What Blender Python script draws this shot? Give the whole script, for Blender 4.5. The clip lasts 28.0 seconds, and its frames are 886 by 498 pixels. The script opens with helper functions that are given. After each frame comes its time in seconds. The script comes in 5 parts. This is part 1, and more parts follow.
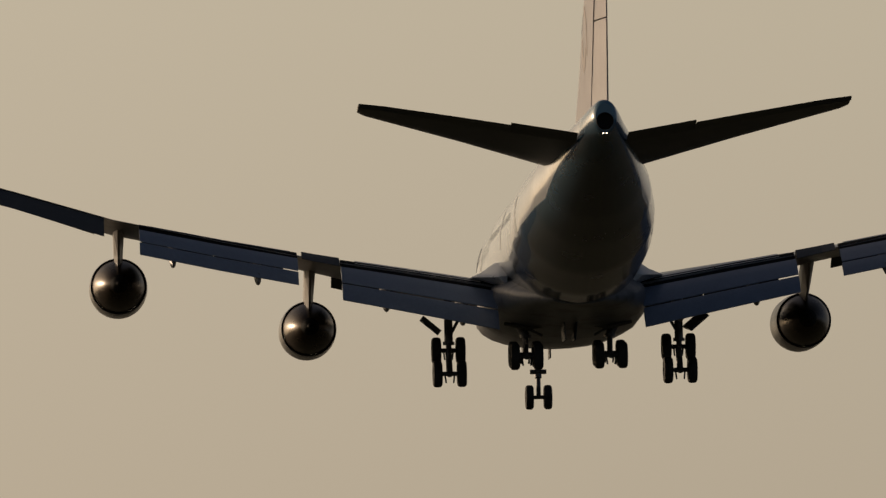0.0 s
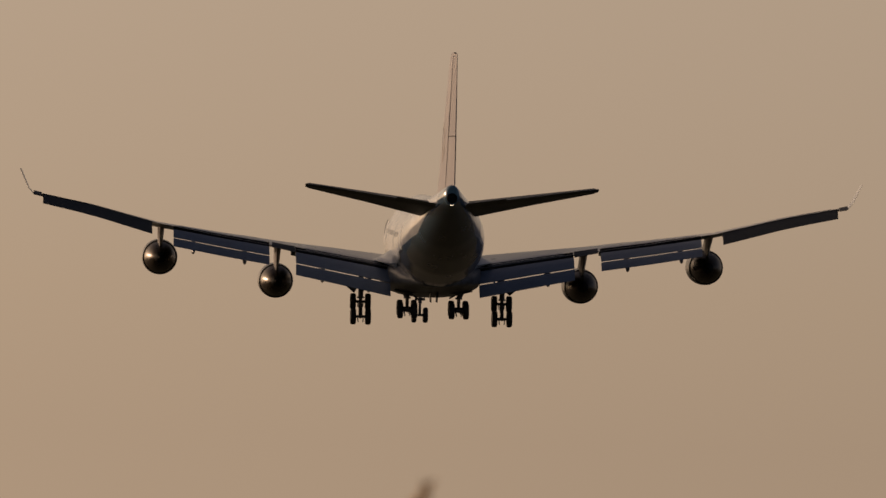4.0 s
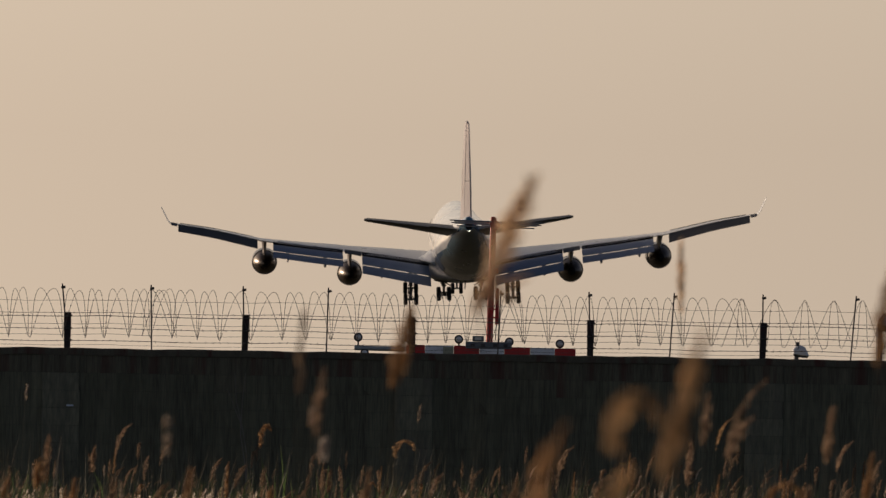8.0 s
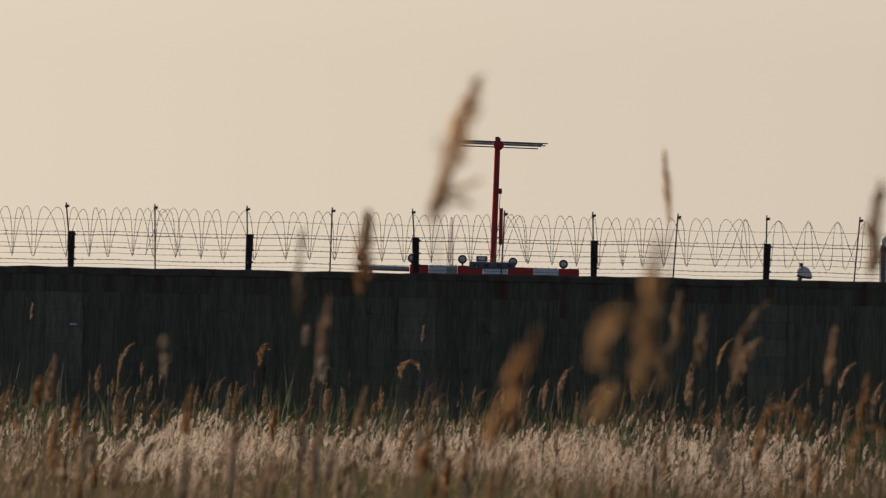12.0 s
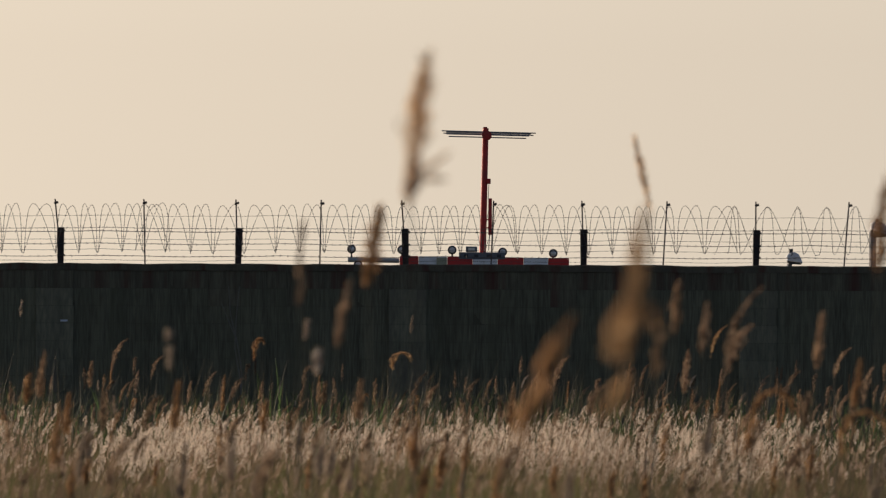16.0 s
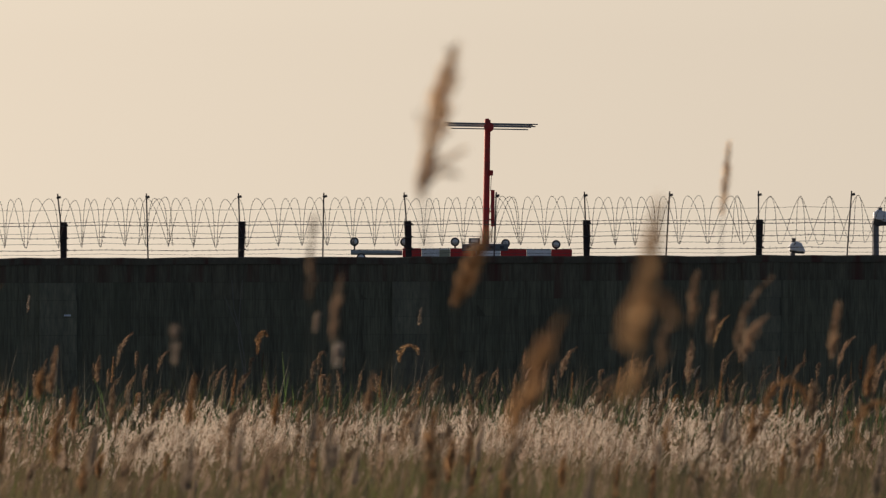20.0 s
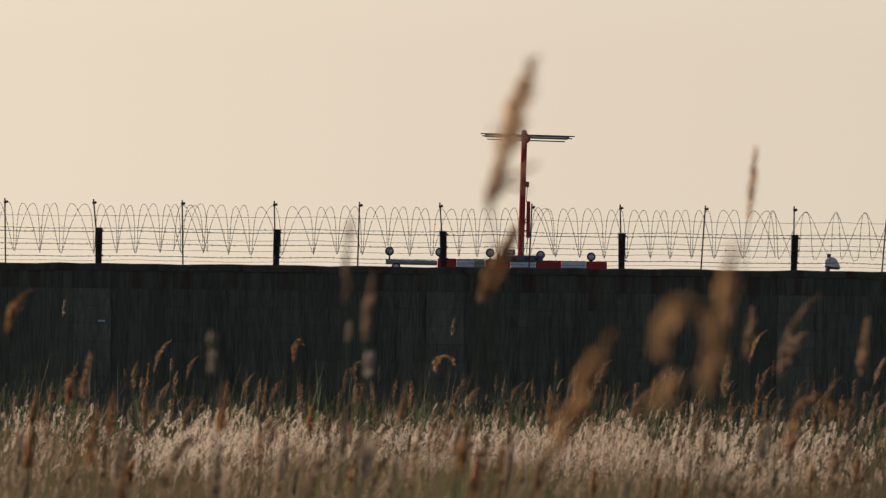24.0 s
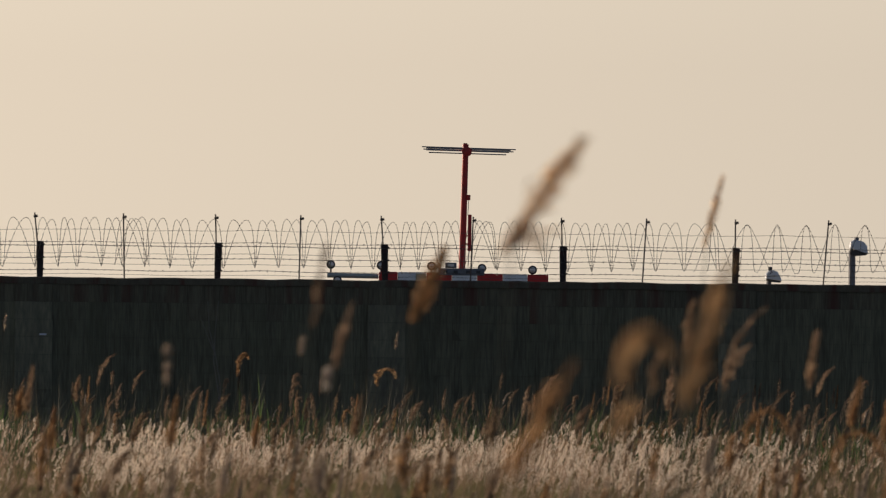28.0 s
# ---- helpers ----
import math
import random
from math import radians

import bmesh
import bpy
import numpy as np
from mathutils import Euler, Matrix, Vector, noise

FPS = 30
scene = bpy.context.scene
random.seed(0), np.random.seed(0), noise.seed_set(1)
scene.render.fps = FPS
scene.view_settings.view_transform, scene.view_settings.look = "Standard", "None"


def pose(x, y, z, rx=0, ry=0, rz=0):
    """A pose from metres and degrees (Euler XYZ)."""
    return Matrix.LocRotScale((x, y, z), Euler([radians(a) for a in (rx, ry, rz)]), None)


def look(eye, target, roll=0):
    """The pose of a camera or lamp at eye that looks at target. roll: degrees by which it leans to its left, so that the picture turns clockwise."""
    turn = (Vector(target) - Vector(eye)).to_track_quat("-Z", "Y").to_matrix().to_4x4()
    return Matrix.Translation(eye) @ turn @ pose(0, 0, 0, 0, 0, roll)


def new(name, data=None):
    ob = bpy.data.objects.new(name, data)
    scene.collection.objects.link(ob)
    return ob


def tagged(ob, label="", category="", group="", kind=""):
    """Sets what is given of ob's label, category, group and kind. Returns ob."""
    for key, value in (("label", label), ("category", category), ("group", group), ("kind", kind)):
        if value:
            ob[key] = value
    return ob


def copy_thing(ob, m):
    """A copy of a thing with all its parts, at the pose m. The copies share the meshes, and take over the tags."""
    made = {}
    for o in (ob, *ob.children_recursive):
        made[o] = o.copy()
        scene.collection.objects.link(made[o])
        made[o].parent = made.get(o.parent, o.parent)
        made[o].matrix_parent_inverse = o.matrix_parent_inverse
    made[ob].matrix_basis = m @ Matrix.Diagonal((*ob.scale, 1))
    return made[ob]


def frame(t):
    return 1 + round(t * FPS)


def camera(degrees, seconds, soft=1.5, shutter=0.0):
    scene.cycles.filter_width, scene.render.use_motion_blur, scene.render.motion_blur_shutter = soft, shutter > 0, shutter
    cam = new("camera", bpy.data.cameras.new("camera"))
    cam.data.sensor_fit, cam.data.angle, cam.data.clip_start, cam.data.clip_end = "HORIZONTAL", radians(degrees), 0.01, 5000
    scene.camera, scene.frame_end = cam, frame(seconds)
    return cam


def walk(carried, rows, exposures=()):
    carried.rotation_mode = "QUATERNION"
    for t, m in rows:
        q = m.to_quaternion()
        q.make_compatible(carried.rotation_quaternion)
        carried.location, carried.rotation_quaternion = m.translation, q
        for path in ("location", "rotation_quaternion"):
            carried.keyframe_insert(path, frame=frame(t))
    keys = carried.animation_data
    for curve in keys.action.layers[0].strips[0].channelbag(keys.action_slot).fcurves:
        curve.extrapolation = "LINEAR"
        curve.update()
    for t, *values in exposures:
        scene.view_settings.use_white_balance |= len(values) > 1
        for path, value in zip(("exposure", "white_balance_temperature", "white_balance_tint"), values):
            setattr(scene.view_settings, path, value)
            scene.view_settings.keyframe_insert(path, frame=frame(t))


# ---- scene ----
EYE = (0.0, 0.0, 2.0)


def aim(turn, rise, roll):
    """The camera's pose at EYE, turned to the right and raised by degrees."""
    a, e = radians(turn), radians(rise)
    way = Vector((math.sin(a) * math.cos(e), math.cos(a) * math.cos(e), math.sin(e)))
    return look(EYE, Vector(EYE) + way * 100, roll)


cam = camera(5.15, 28.0, soft=1.2)
cam.data.dof.use_dof = True
cam.data.dof.focus_distance = 255.0
cam.data.dof.aperture_fstop = 9.8
walk(cam, [(t, aim(a, e, r)) for t, a, e, r in (
    (0, -0.404, 6.720, 0.077),
    (0.5, -0.138, 6.144, 0.954),
    (1, 0.028, 5.581, 1.268),
    (1.5, 0.071, 5.048, 1.556),
    (2, 0.198, 4.559, 1.880),
    (2.5, 0.175, 4.013, 1.790),
    (3, 0.149, 3.446, 1.903),
    (3.5, 0.168, 3.110, 1.942),
    (5.5, 0.051, 1.952, 1.844),
    (6, 0.051, 1.723, 1.531),
    (6.5, 0.027, 1.549, 1.076),
    (7, -0.037, 1.287, 1.079),
    (7.5, -0.071, 1.100, 1.095),
    (8, -0.111, 1.073, 1.003),
    (8.5, -0.145, 0.963, 1.019),
    (9, -0.192, 0.798, 0.921),
    (9.5, -0.188, 0.687, 0.970),
    (10, -0.186, 0.624, 0.880),
    (10.5, -0.188, 0.589, 1.057),
    (11, -0.180, 0.483, 1.101),
    (11.5, -0.176, 0.461, 1.230),
    (12, -0.124, 0.607, 1.167),
    (12.5, -0.073, 0.591, 1.101),
    (14.5, -0.042, 0.639, 0.488),
    (15, -0.046, 0.567, 0.362),
    (15.5, -0.042, 0.560, 0.320),
    (16, -0.063, 0.555, 0.331),
    (16.5, 0.019, 0.466, 0.424),
    (17, 0.000, 0.362, 0.500),
    (17.5, -0.053, 0.335, 0.248),
    (18, -0.129, 0.377, 0.004),
    (18.5, -0.152, 0.432, 0.187),
    (19, -0.132, 0.460, 0.294),
    (19.5, -0.098, 0.500, -0.036),
    (20, -0.080, 0.508, -0.116),
    (20.5, -0.032, 0.561, 0.122),
    (22.5, -0.038, 0.607, 0.532),
    (23, -0.091, 0.633, 0.523),
    (23.5, -0.175, 0.581, 0.672),
    (24, -0.284, 0.568, 0.712),
    (24.5, -0.291, 0.530, 0.670),
    (25, -0.262, 0.501, 0.386),
    (25.5, -0.256, 0.583, 0.211),
    (26, -0.154, 0.692, 0.122),
    (26.5, -0.064, 0.683, 0.228),
    (27, 0.018, 0.656, 0.113),
    (27.5, 0.048, 0.648, 0.504),
    (28, 0.056, 0.649, 0.668),
)], exposures=(
    (0.0, -1.04, 7650, 12.5),
    (1.0, -1.05, 8000, 17.0),
    (2.0, -1.09, 8250, 21.5),
    (3.0, -1.21, 8500, 23.5),
    (6.0, -0.86, 7800, 23.0),
    (7.0, -0.71, 7550, 21.0),
    (8.0, -0.46, 7100, 17.5),
    (9.0, -0.29, 6900, 16.0),
    (10.0, -0.10, 6700, 13.0),
    (11.0, -0.07, 6650, 12.5),
    (12.0, -0.14, 6600, 12.0),
    (16.0, -0.03, 6600, 12.0),
    (22.0, 0.0, 6650, 12.0),
    (26.0, 0.01, 6650, 12.0),
    (27.0, -0.06, 6650, 12.0),
    (28.0, -0.08, 6650, 12.0),
))

# ---- world, sun ----
SUN_TURN, SUN_RISE = -48.0, 8.0
world = bpy.data.worlds.new("sky")
scene.world = world
world.use_nodes = True
wn = world.node_tree
sky = wn.nodes.new("ShaderNodeTexSky")
sky.sky_type, sky.sun_disc = "NISHITA", False
sky.sun_elevation, sky.sun_rotation = radians(SUN_RISE), radians(SUN_TURN)
sky.air_density, sky.dust_density, sky.ozone_density, sky.altitude = 0.3, 2.1, 0.0, 0
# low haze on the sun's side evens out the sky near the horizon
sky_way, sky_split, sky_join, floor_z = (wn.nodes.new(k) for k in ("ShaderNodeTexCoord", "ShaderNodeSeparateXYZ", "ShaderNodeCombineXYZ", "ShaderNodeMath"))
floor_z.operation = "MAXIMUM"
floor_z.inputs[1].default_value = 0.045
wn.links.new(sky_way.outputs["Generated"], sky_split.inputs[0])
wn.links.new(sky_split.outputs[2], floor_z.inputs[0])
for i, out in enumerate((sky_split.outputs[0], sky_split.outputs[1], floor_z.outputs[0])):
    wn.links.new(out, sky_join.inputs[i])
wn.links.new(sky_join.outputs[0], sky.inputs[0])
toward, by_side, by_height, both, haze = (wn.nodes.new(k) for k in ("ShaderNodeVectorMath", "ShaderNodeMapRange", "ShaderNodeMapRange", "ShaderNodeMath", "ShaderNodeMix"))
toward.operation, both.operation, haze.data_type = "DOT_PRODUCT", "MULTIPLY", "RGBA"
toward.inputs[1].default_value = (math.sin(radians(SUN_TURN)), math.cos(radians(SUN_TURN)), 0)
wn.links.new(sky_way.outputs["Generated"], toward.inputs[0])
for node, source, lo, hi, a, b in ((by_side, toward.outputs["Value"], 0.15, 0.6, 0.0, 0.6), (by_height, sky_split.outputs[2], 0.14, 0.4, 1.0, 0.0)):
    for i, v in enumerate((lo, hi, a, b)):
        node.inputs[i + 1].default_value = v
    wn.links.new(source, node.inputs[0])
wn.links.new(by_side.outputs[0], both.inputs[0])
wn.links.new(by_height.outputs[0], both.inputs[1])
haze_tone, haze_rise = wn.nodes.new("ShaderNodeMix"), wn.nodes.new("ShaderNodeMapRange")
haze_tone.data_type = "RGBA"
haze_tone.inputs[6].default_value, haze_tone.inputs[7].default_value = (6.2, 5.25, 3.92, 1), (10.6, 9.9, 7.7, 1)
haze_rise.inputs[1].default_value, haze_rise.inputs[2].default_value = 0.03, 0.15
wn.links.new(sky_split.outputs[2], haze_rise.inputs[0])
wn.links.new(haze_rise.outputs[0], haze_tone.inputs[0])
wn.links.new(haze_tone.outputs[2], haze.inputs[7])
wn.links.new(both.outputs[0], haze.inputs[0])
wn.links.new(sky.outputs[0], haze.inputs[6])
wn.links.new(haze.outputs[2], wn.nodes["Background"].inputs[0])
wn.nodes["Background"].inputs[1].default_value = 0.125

sun = new("sun", bpy.data.lights.new("sun", "SUN"))
sun.data.energy, sun.data.angle, sun.data.color = 2.6, radians(0.6), (1.0, 0.82, 0.66)
a, e = radians(SUN_TURN), radians(SUN_RISE)
sun.matrix_world = look((math.sin(a) * math.cos(e) * 300, math.cos(a) * math.cos(e) * 300, math.sin(e) * 300), (0, 0, 0))


# ---- materials ----
def material(name, color, rough=0.6, metal=0.0, scale=8.0, spread=0.25, fine=60.0, bump=0.0, spec=0.5, through_light=0.0,
             stain=None, coat=0.0, by_object=0.0, by_island=0.0, stretch=(1, 1, 1), in_place=False):
    """Colour broken up at two scales, with optional relief, stains, translucency and a spread from piece to piece."""
    m = bpy.data.materials.new(name)
    m.use_nodes = True
    n, l = m.node_tree.nodes, m.node_tree.links
    b = n["Principled BSDF"]
    tc = n.new("ShaderNodeTexCoord")
    mp = n.new("ShaderNodeMapping")
    mp.inputs["Scale"].default_value = stretch
    l.new(n.new("ShaderNodeNewGeometry").outputs["Position"] if in_place else tc.outputs["Object"], mp.inputs[0])
    big, small = n.new("ShaderNodeTexNoise"), n.new("ShaderNodeTexNoise")
    big.inputs["Scale"].default_value, small.inputs["Scale"].default_value = scale, fine
    big.inputs["Detail"].default_value, small.inputs["Detail"].default_value = 5, 3
    l.new(mp.outputs[0], big.inputs[0]), l.new(mp.outputs[0], small.inputs[0])
    add = n.new("ShaderNodeMath")
    add.operation = "ADD"
    l.new(big.outputs[0], add.inputs[0]), l.new(small.outputs[0], add.inputs[1])
    rng = n.new("ShaderNodeMapRange")
    rng.inputs[1].default_value, rng.inputs[2].default_value = 0.6, 1.4
    rng.inputs[3].default_value, rng.inputs[4].default_value = 1 - spread, 1 + spread
    l.new(add.outputs[0], rng.inputs[0])
    value = rng.outputs[0]
    for amount, node, out in ((by_object, "ShaderNodeObjectInfo", "Random"), (by_island, "ShaderNodeNewGeometry", "Random Per Island")):
        if amount:
            info, r2, mul = n.new(node), n.new("ShaderNodeMapRange"), n.new("ShaderNodeMath")
            r2.inputs[3].default_value, r2.inputs[4].default_value = 1 - amount, 1 + amount
            l.new(info.outputs[out], r2.inputs[0])
            mul.operation = "MULTIPLY"
            l.new(value, mul.inputs[0]), l.new(r2.outputs[0], mul.inputs[1])
            value = mul.outputs[0]
    mix = n.new("ShaderNodeMix")
    mix.data_type, mix.blend_type = "RGBA", "MULTIPLY"
    mix.inputs[0].default_value = 1.0
    mix.inputs[6].default_value = (*color, 1)
    l.new(value, mix.inputs[7])
    col = mix.outputs[2]
    if stain:
        st, rs, ms = n.new("ShaderNodeTexNoise"), n.new("ShaderNodeMapRange"), n.new("ShaderNodeMix")
        st.inputs["Scale"].default_value, st.inputs["Detail"].default_value = stain[1], 6
        l.new(mp.outputs[0], st.inputs[0])
        rs.inputs[1].default_value, rs.inputs[2].default_value = 0.5, 0.72
        l.new(st.outputs[0], rs.inputs[0])
        ms.data_type = "RGBA"
        ms.inputs[7].default_value = (*stain[0], 1)
        l.new(rs.outputs[0], ms.inputs[0]), l.new(col, ms.inputs[6])
        col = ms.outputs[2]
    l.new(col, b.inputs["Base Color"])
    b.inputs["Roughness"].default_value, b.inputs["Metallic"].default_value = rough, metal
    b.inputs["Specular IOR Level"].default_value, b.inputs["Coat Weight"].default_value = spec, coat
    b.inputs["Coat Roughness"].default_value = 0.1
    rr = n.new("ShaderNodeMapRange")
    rr.inputs[3].default_value, rr.inputs[4].default_value = max(0.03, rough - 0.1), min(1, rough + 0.1)
    l.new(big.outputs[0], rr.inputs[0]), l.new(rr.outputs[0], b.inputs["Roughness"])
    if bump:
        bp = n.new("ShaderNodeBump")
        bp.inputs["Strength"].default_value, bp.inputs["Distance"].default_value = 0.6, bump
        l.new(add.outputs[0], bp.inputs["Height"]), l.new(bp.outputs[0], b.inputs["Normal"])
    if through_light:
        tr, sh = n.new("ShaderNodeBsdfTranslucent"), n.new("ShaderNodeMixShader")
        l.new(col, tr.inputs[0])
        sh.inputs[0].default_value = through_light
        l.new(b.outputs[0], sh.inputs[1]), l.new(tr.outputs[0], sh.inputs[2])
        l.new(sh.outputs[0], n["Material Output"].inputs[0])
    return m


def livery():
    """The hull's paint: pale blue above a line that climbs towards the tail, the belly's shade put in as dark colour
    below it with a blue band along the line.
    """
    m = material("livery_with_belly_shade", (1, 1, 1), 0.24, 0, 0.5, 0.08, 6, spec=0.5, coat=0.7)
    n, l = m.node_tree.nodes, m.node_tree.links
    base = next(x for x in n if x.bl_idname == "ShaderNodeMix")
    sep = n.new("ShaderNodeSeparateXYZ")
    l.new(next(x for x in n if x.bl_idname == "ShaderNodeTexCoord").outputs["Object"], sep.inputs[0])

    def ramp(source, a, b, lo, hi):
        r = n.new("ShaderNodeMapRange")
        for i, v in enumerate((a, b, lo, hi)):
            r.inputs[i + 1].default_value = v
        l.new(source, r.inputs[0])
        return r.outputs[0]

    def sums(op, *outs):
        total = outs[0]
        for o in outs[1:]:
            a = n.new("ShaderNodeMath")
            a.operation = op
            l.new(total, a.inputs[0]), l.new(o, a.inputs[1])
            total = a.outputs[0]
        return total

    def blend(mask, low, high):
        x = n.new("ShaderNodeMix")
        x.data_type = "RGBA"
        l.new(mask, x.inputs[0])
        for i, c in ((6, low), (7, high)):
            if isinstance(c, tuple):
                x.inputs[i].default_value = (*c, 1)
            else:
                l.new(c, x.inputs[i])
        return x.outputs[2]

    y, z = sep.outputs[1], sep.outputs[2]
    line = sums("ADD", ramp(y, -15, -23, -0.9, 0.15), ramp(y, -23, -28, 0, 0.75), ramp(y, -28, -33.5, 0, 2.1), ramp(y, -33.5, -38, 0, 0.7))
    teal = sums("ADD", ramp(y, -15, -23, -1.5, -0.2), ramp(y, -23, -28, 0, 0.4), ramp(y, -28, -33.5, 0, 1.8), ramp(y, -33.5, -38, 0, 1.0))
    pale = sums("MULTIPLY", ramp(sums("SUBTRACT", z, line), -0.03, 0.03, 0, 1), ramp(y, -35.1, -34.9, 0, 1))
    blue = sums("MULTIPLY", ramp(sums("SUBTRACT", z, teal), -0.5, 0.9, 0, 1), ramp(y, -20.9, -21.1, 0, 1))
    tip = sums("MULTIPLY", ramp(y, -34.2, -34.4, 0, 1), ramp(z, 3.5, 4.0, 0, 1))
    # the near-black tone below the line carries the shade on a light grey belly
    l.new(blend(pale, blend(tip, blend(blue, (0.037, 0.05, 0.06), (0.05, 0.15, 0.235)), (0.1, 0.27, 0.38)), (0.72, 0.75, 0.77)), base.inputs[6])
    return m


def glowing(name, color, strength):
    m = material(name, color)
    b = m.node_tree.nodes["Principled BSDF"]
    b.inputs["Emission Color"].default_value, b.inputs["Emission Strength"].default_value = (*color, 1), strength
    return m


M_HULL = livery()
M_BELLY = material("dark_belly_paint", (0.027, 0.041, 0.052), 0.5, 0, 0.5, 0.15, 5, stain=((0.018, 0.025, 0.029), 0.7), spec=0.15)
M_FAIRING = material("grey_fairing_paint", (0.15, 0.165, 0.19), 0.42, 0, 0.5, 0.15, 5, stain=((0.05, 0.052, 0.06), 0.9), spec=0.35)
M_FIN = material("pale_pinkish_fin_paint", (0.317, 0.302, 0.328), 0.5, 0, 0.5, 0.06, 5, spec=0.3)
M_DOOR = material("pale_blue_door_paint", (0.66, 0.7, 0.72), 0.3, 0, 0.5, 0.06, 5, spec=0.4)
M_PYLON = material("grey_pylon_paint", (0.245, 0.230, 0.223), 0.45, 0, 0.5, 0.08, 5)
M_SWIRL = material("faded_red_paint", (0.173, 0.115, 0.115), 0.45, 0, 0.5, 0.1, 5)
# light grey wing skin darkened in colour for its backlit shade
M_WING = material("shade_toned_wing_skin", (0.18, 0.185, 0.195), 0.38, 0.0, 0.6, 0.15, 6, stain=((0.08, 0.083, 0.09), 0.5), spec=0.35)
M_CABIN = material("dim_cabin_glass", (0.36, 0.38, 0.39), 0.2, 0, 2, 0.1, 10)
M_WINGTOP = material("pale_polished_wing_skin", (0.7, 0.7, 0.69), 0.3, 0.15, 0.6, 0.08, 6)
M_FLAP = material("navy_grey_flap_skin", (0.23, 0.29, 0.39), 0.36, 0.1, 0.6, 0.12, 7)
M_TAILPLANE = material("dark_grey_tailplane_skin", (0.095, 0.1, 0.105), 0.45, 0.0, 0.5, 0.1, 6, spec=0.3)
M_NACELLE = material("dark_polished_nacelle", (0.05, 0.048, 0.046), 0.28, 0.0, 0.9, 0.15, 9)
M_COWL = material("dark_cowl_paint", (0.06, 0.057, 0.055), 0.3, 0, 0.8, 0.1, 9)
M_CORE = material("sooty_exhaust_metal", (0.06, 0.042, 0.028), 0.3, 0.5, 1.5, 0.3, 10, spec=0.5)
M_DUCT = material("black_duct", (0.015, 0.015, 0.015), 0.7, 0.0, 2, 0.2, 12, spec=0.15)
M_TYRE = material("black_tyre_rubber", (0.03, 0.03, 0.03), 0.75, 0, 3, 0.2, 30)
M_GEAR = material("grimy_gear_steel", (0.13, 0.13, 0.135), 0.45, 0.5, 2, 0.3, 15)
M_TAIL_LIGHT = glowing("lit_tail_lamp", (1, 0.9, 0.75), 14)
M_BLOCK = material("grey_concrete_block", (0.152, 0.142, 0.088), 0.9, 0, 2.2, 0.55, 14, 0.004, by_object=0.06, stain=((0.085, 0.085, 0.05), 1.1), stretch=(3.2, 1, 0.22), in_place=True)
M_RUSTY = material("rust_streaked_block", (0.138, 0.122, 0.077), 0.9, 0, 2.2, 0.5, 14, 0.004, by_object=0.06, stain=((0.1, 0.034, 0.024), 1.3), stretch=(3.2, 1, 0.25), in_place=True)
M_PIER = material("pale_concrete_block", (0.192, 0.179, 0.115), 0.9, 0, 2.2, 0.45, 14, 0.004, by_object=0.14, stretch=(2.2, 1, 0.4), in_place=True, stain=((0.16, 0.142, 0.1), 1.6))
M_COPING = material("stained_concrete_coping", (0.13, 0.112, 0.074), 0.9, 0, 2.0, 0.3, 25, 0.008, stain=((0.11, 0.04, 0.028), 2.6), stretch=(2.2, 1, 0.5))
M_JOINT = material("dark_mortar", (0.105, 0.097, 0.06), 0.95, 0, 3, 0.2, 30)
M_POST = material("dark_concrete_post", (0.05, 0.038, 0.033), 0.85, 0, 6, 0.3, 60, 0.004, stain=((0.1, 0.03, 0.03), 7.0))
M_BAR = material("rusted_steel_bar", (0.12, 0.1, 0.09), 0.6, 0.6, 8, 0.3, 60)
M_WIRE = material("galvanised_wire", (0.12, 0.115, 0.11), 0.5, 0.7, 10, 0.3, 80)
M_RED = material("red_signal_paint", (0.62, 0.03, 0.025), 0.5, 0, 4, 0.15, 40, stain=((0.4, 0.04, 0.03), 3.0))
M_WHITE = material("white_signal_paint", (0.9, 0.91, 0.92), 0.45, 0, 4, 0.06, 40, stain=((0.72, 0.72, 0.72), 3.0))
M_GREY = material("grey_metal_box", (0.16, 0.17, 0.19), 0.5, 0.3, 4, 0.15, 40)
M_PIPE = material("pale_green_pipe", (0.42, 0.46, 0.44), 0.5, 0.2, 4, 0.15, 40)
M_LENS = material("lamp_glass", (0.75, 0.7, 0.63), 0.2, 0.3, 4, 0.1, 40)
M_ROD = material("pale_grey_rod", (0.36, 0.36, 0.37), 0.4, 0.4, 4, 0.15, 40)
M_LAMPBODY = material("dark_lamp_housing", (0.06, 0.06, 0.06), 0.5, 0.3, 4, 0.2, 40)
M_PALE = material("pale_enamel", (0.7, 0.74, 0.78), 0.4, 0, 4, 0.1, 40)
M_TAPE = material("faded_yellow_plate", (0.4, 0.4, 0.28), 0.6, 0, 4, 0.15, 40)
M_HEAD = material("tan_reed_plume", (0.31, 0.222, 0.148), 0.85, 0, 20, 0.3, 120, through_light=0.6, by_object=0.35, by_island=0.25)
M_HEADMID = material("golden_reed_plume", (0.48, 0.32, 0.17), 0.85, 0, 20, 0.3, 120, through_light=0.65, by_island=0.3)
M_RUSSET = material("russet_reed_plume", (0.41, 0.25, 0.125), 0.85, 0, 20, 0.3, 120, through_light=0.62, by_object=0.12, by_island=0.3)
# much paler than the other plumes: sunlight on the reed is put into the colour
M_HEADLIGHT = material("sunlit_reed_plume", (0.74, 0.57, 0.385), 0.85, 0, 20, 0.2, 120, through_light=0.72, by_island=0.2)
M_FLUFF = material("white_reed_fluff", (0.568, 0.502, 0.422), 0.85, 0, 20, 0.15, 120, through_light=0.55, by_island=0.15)
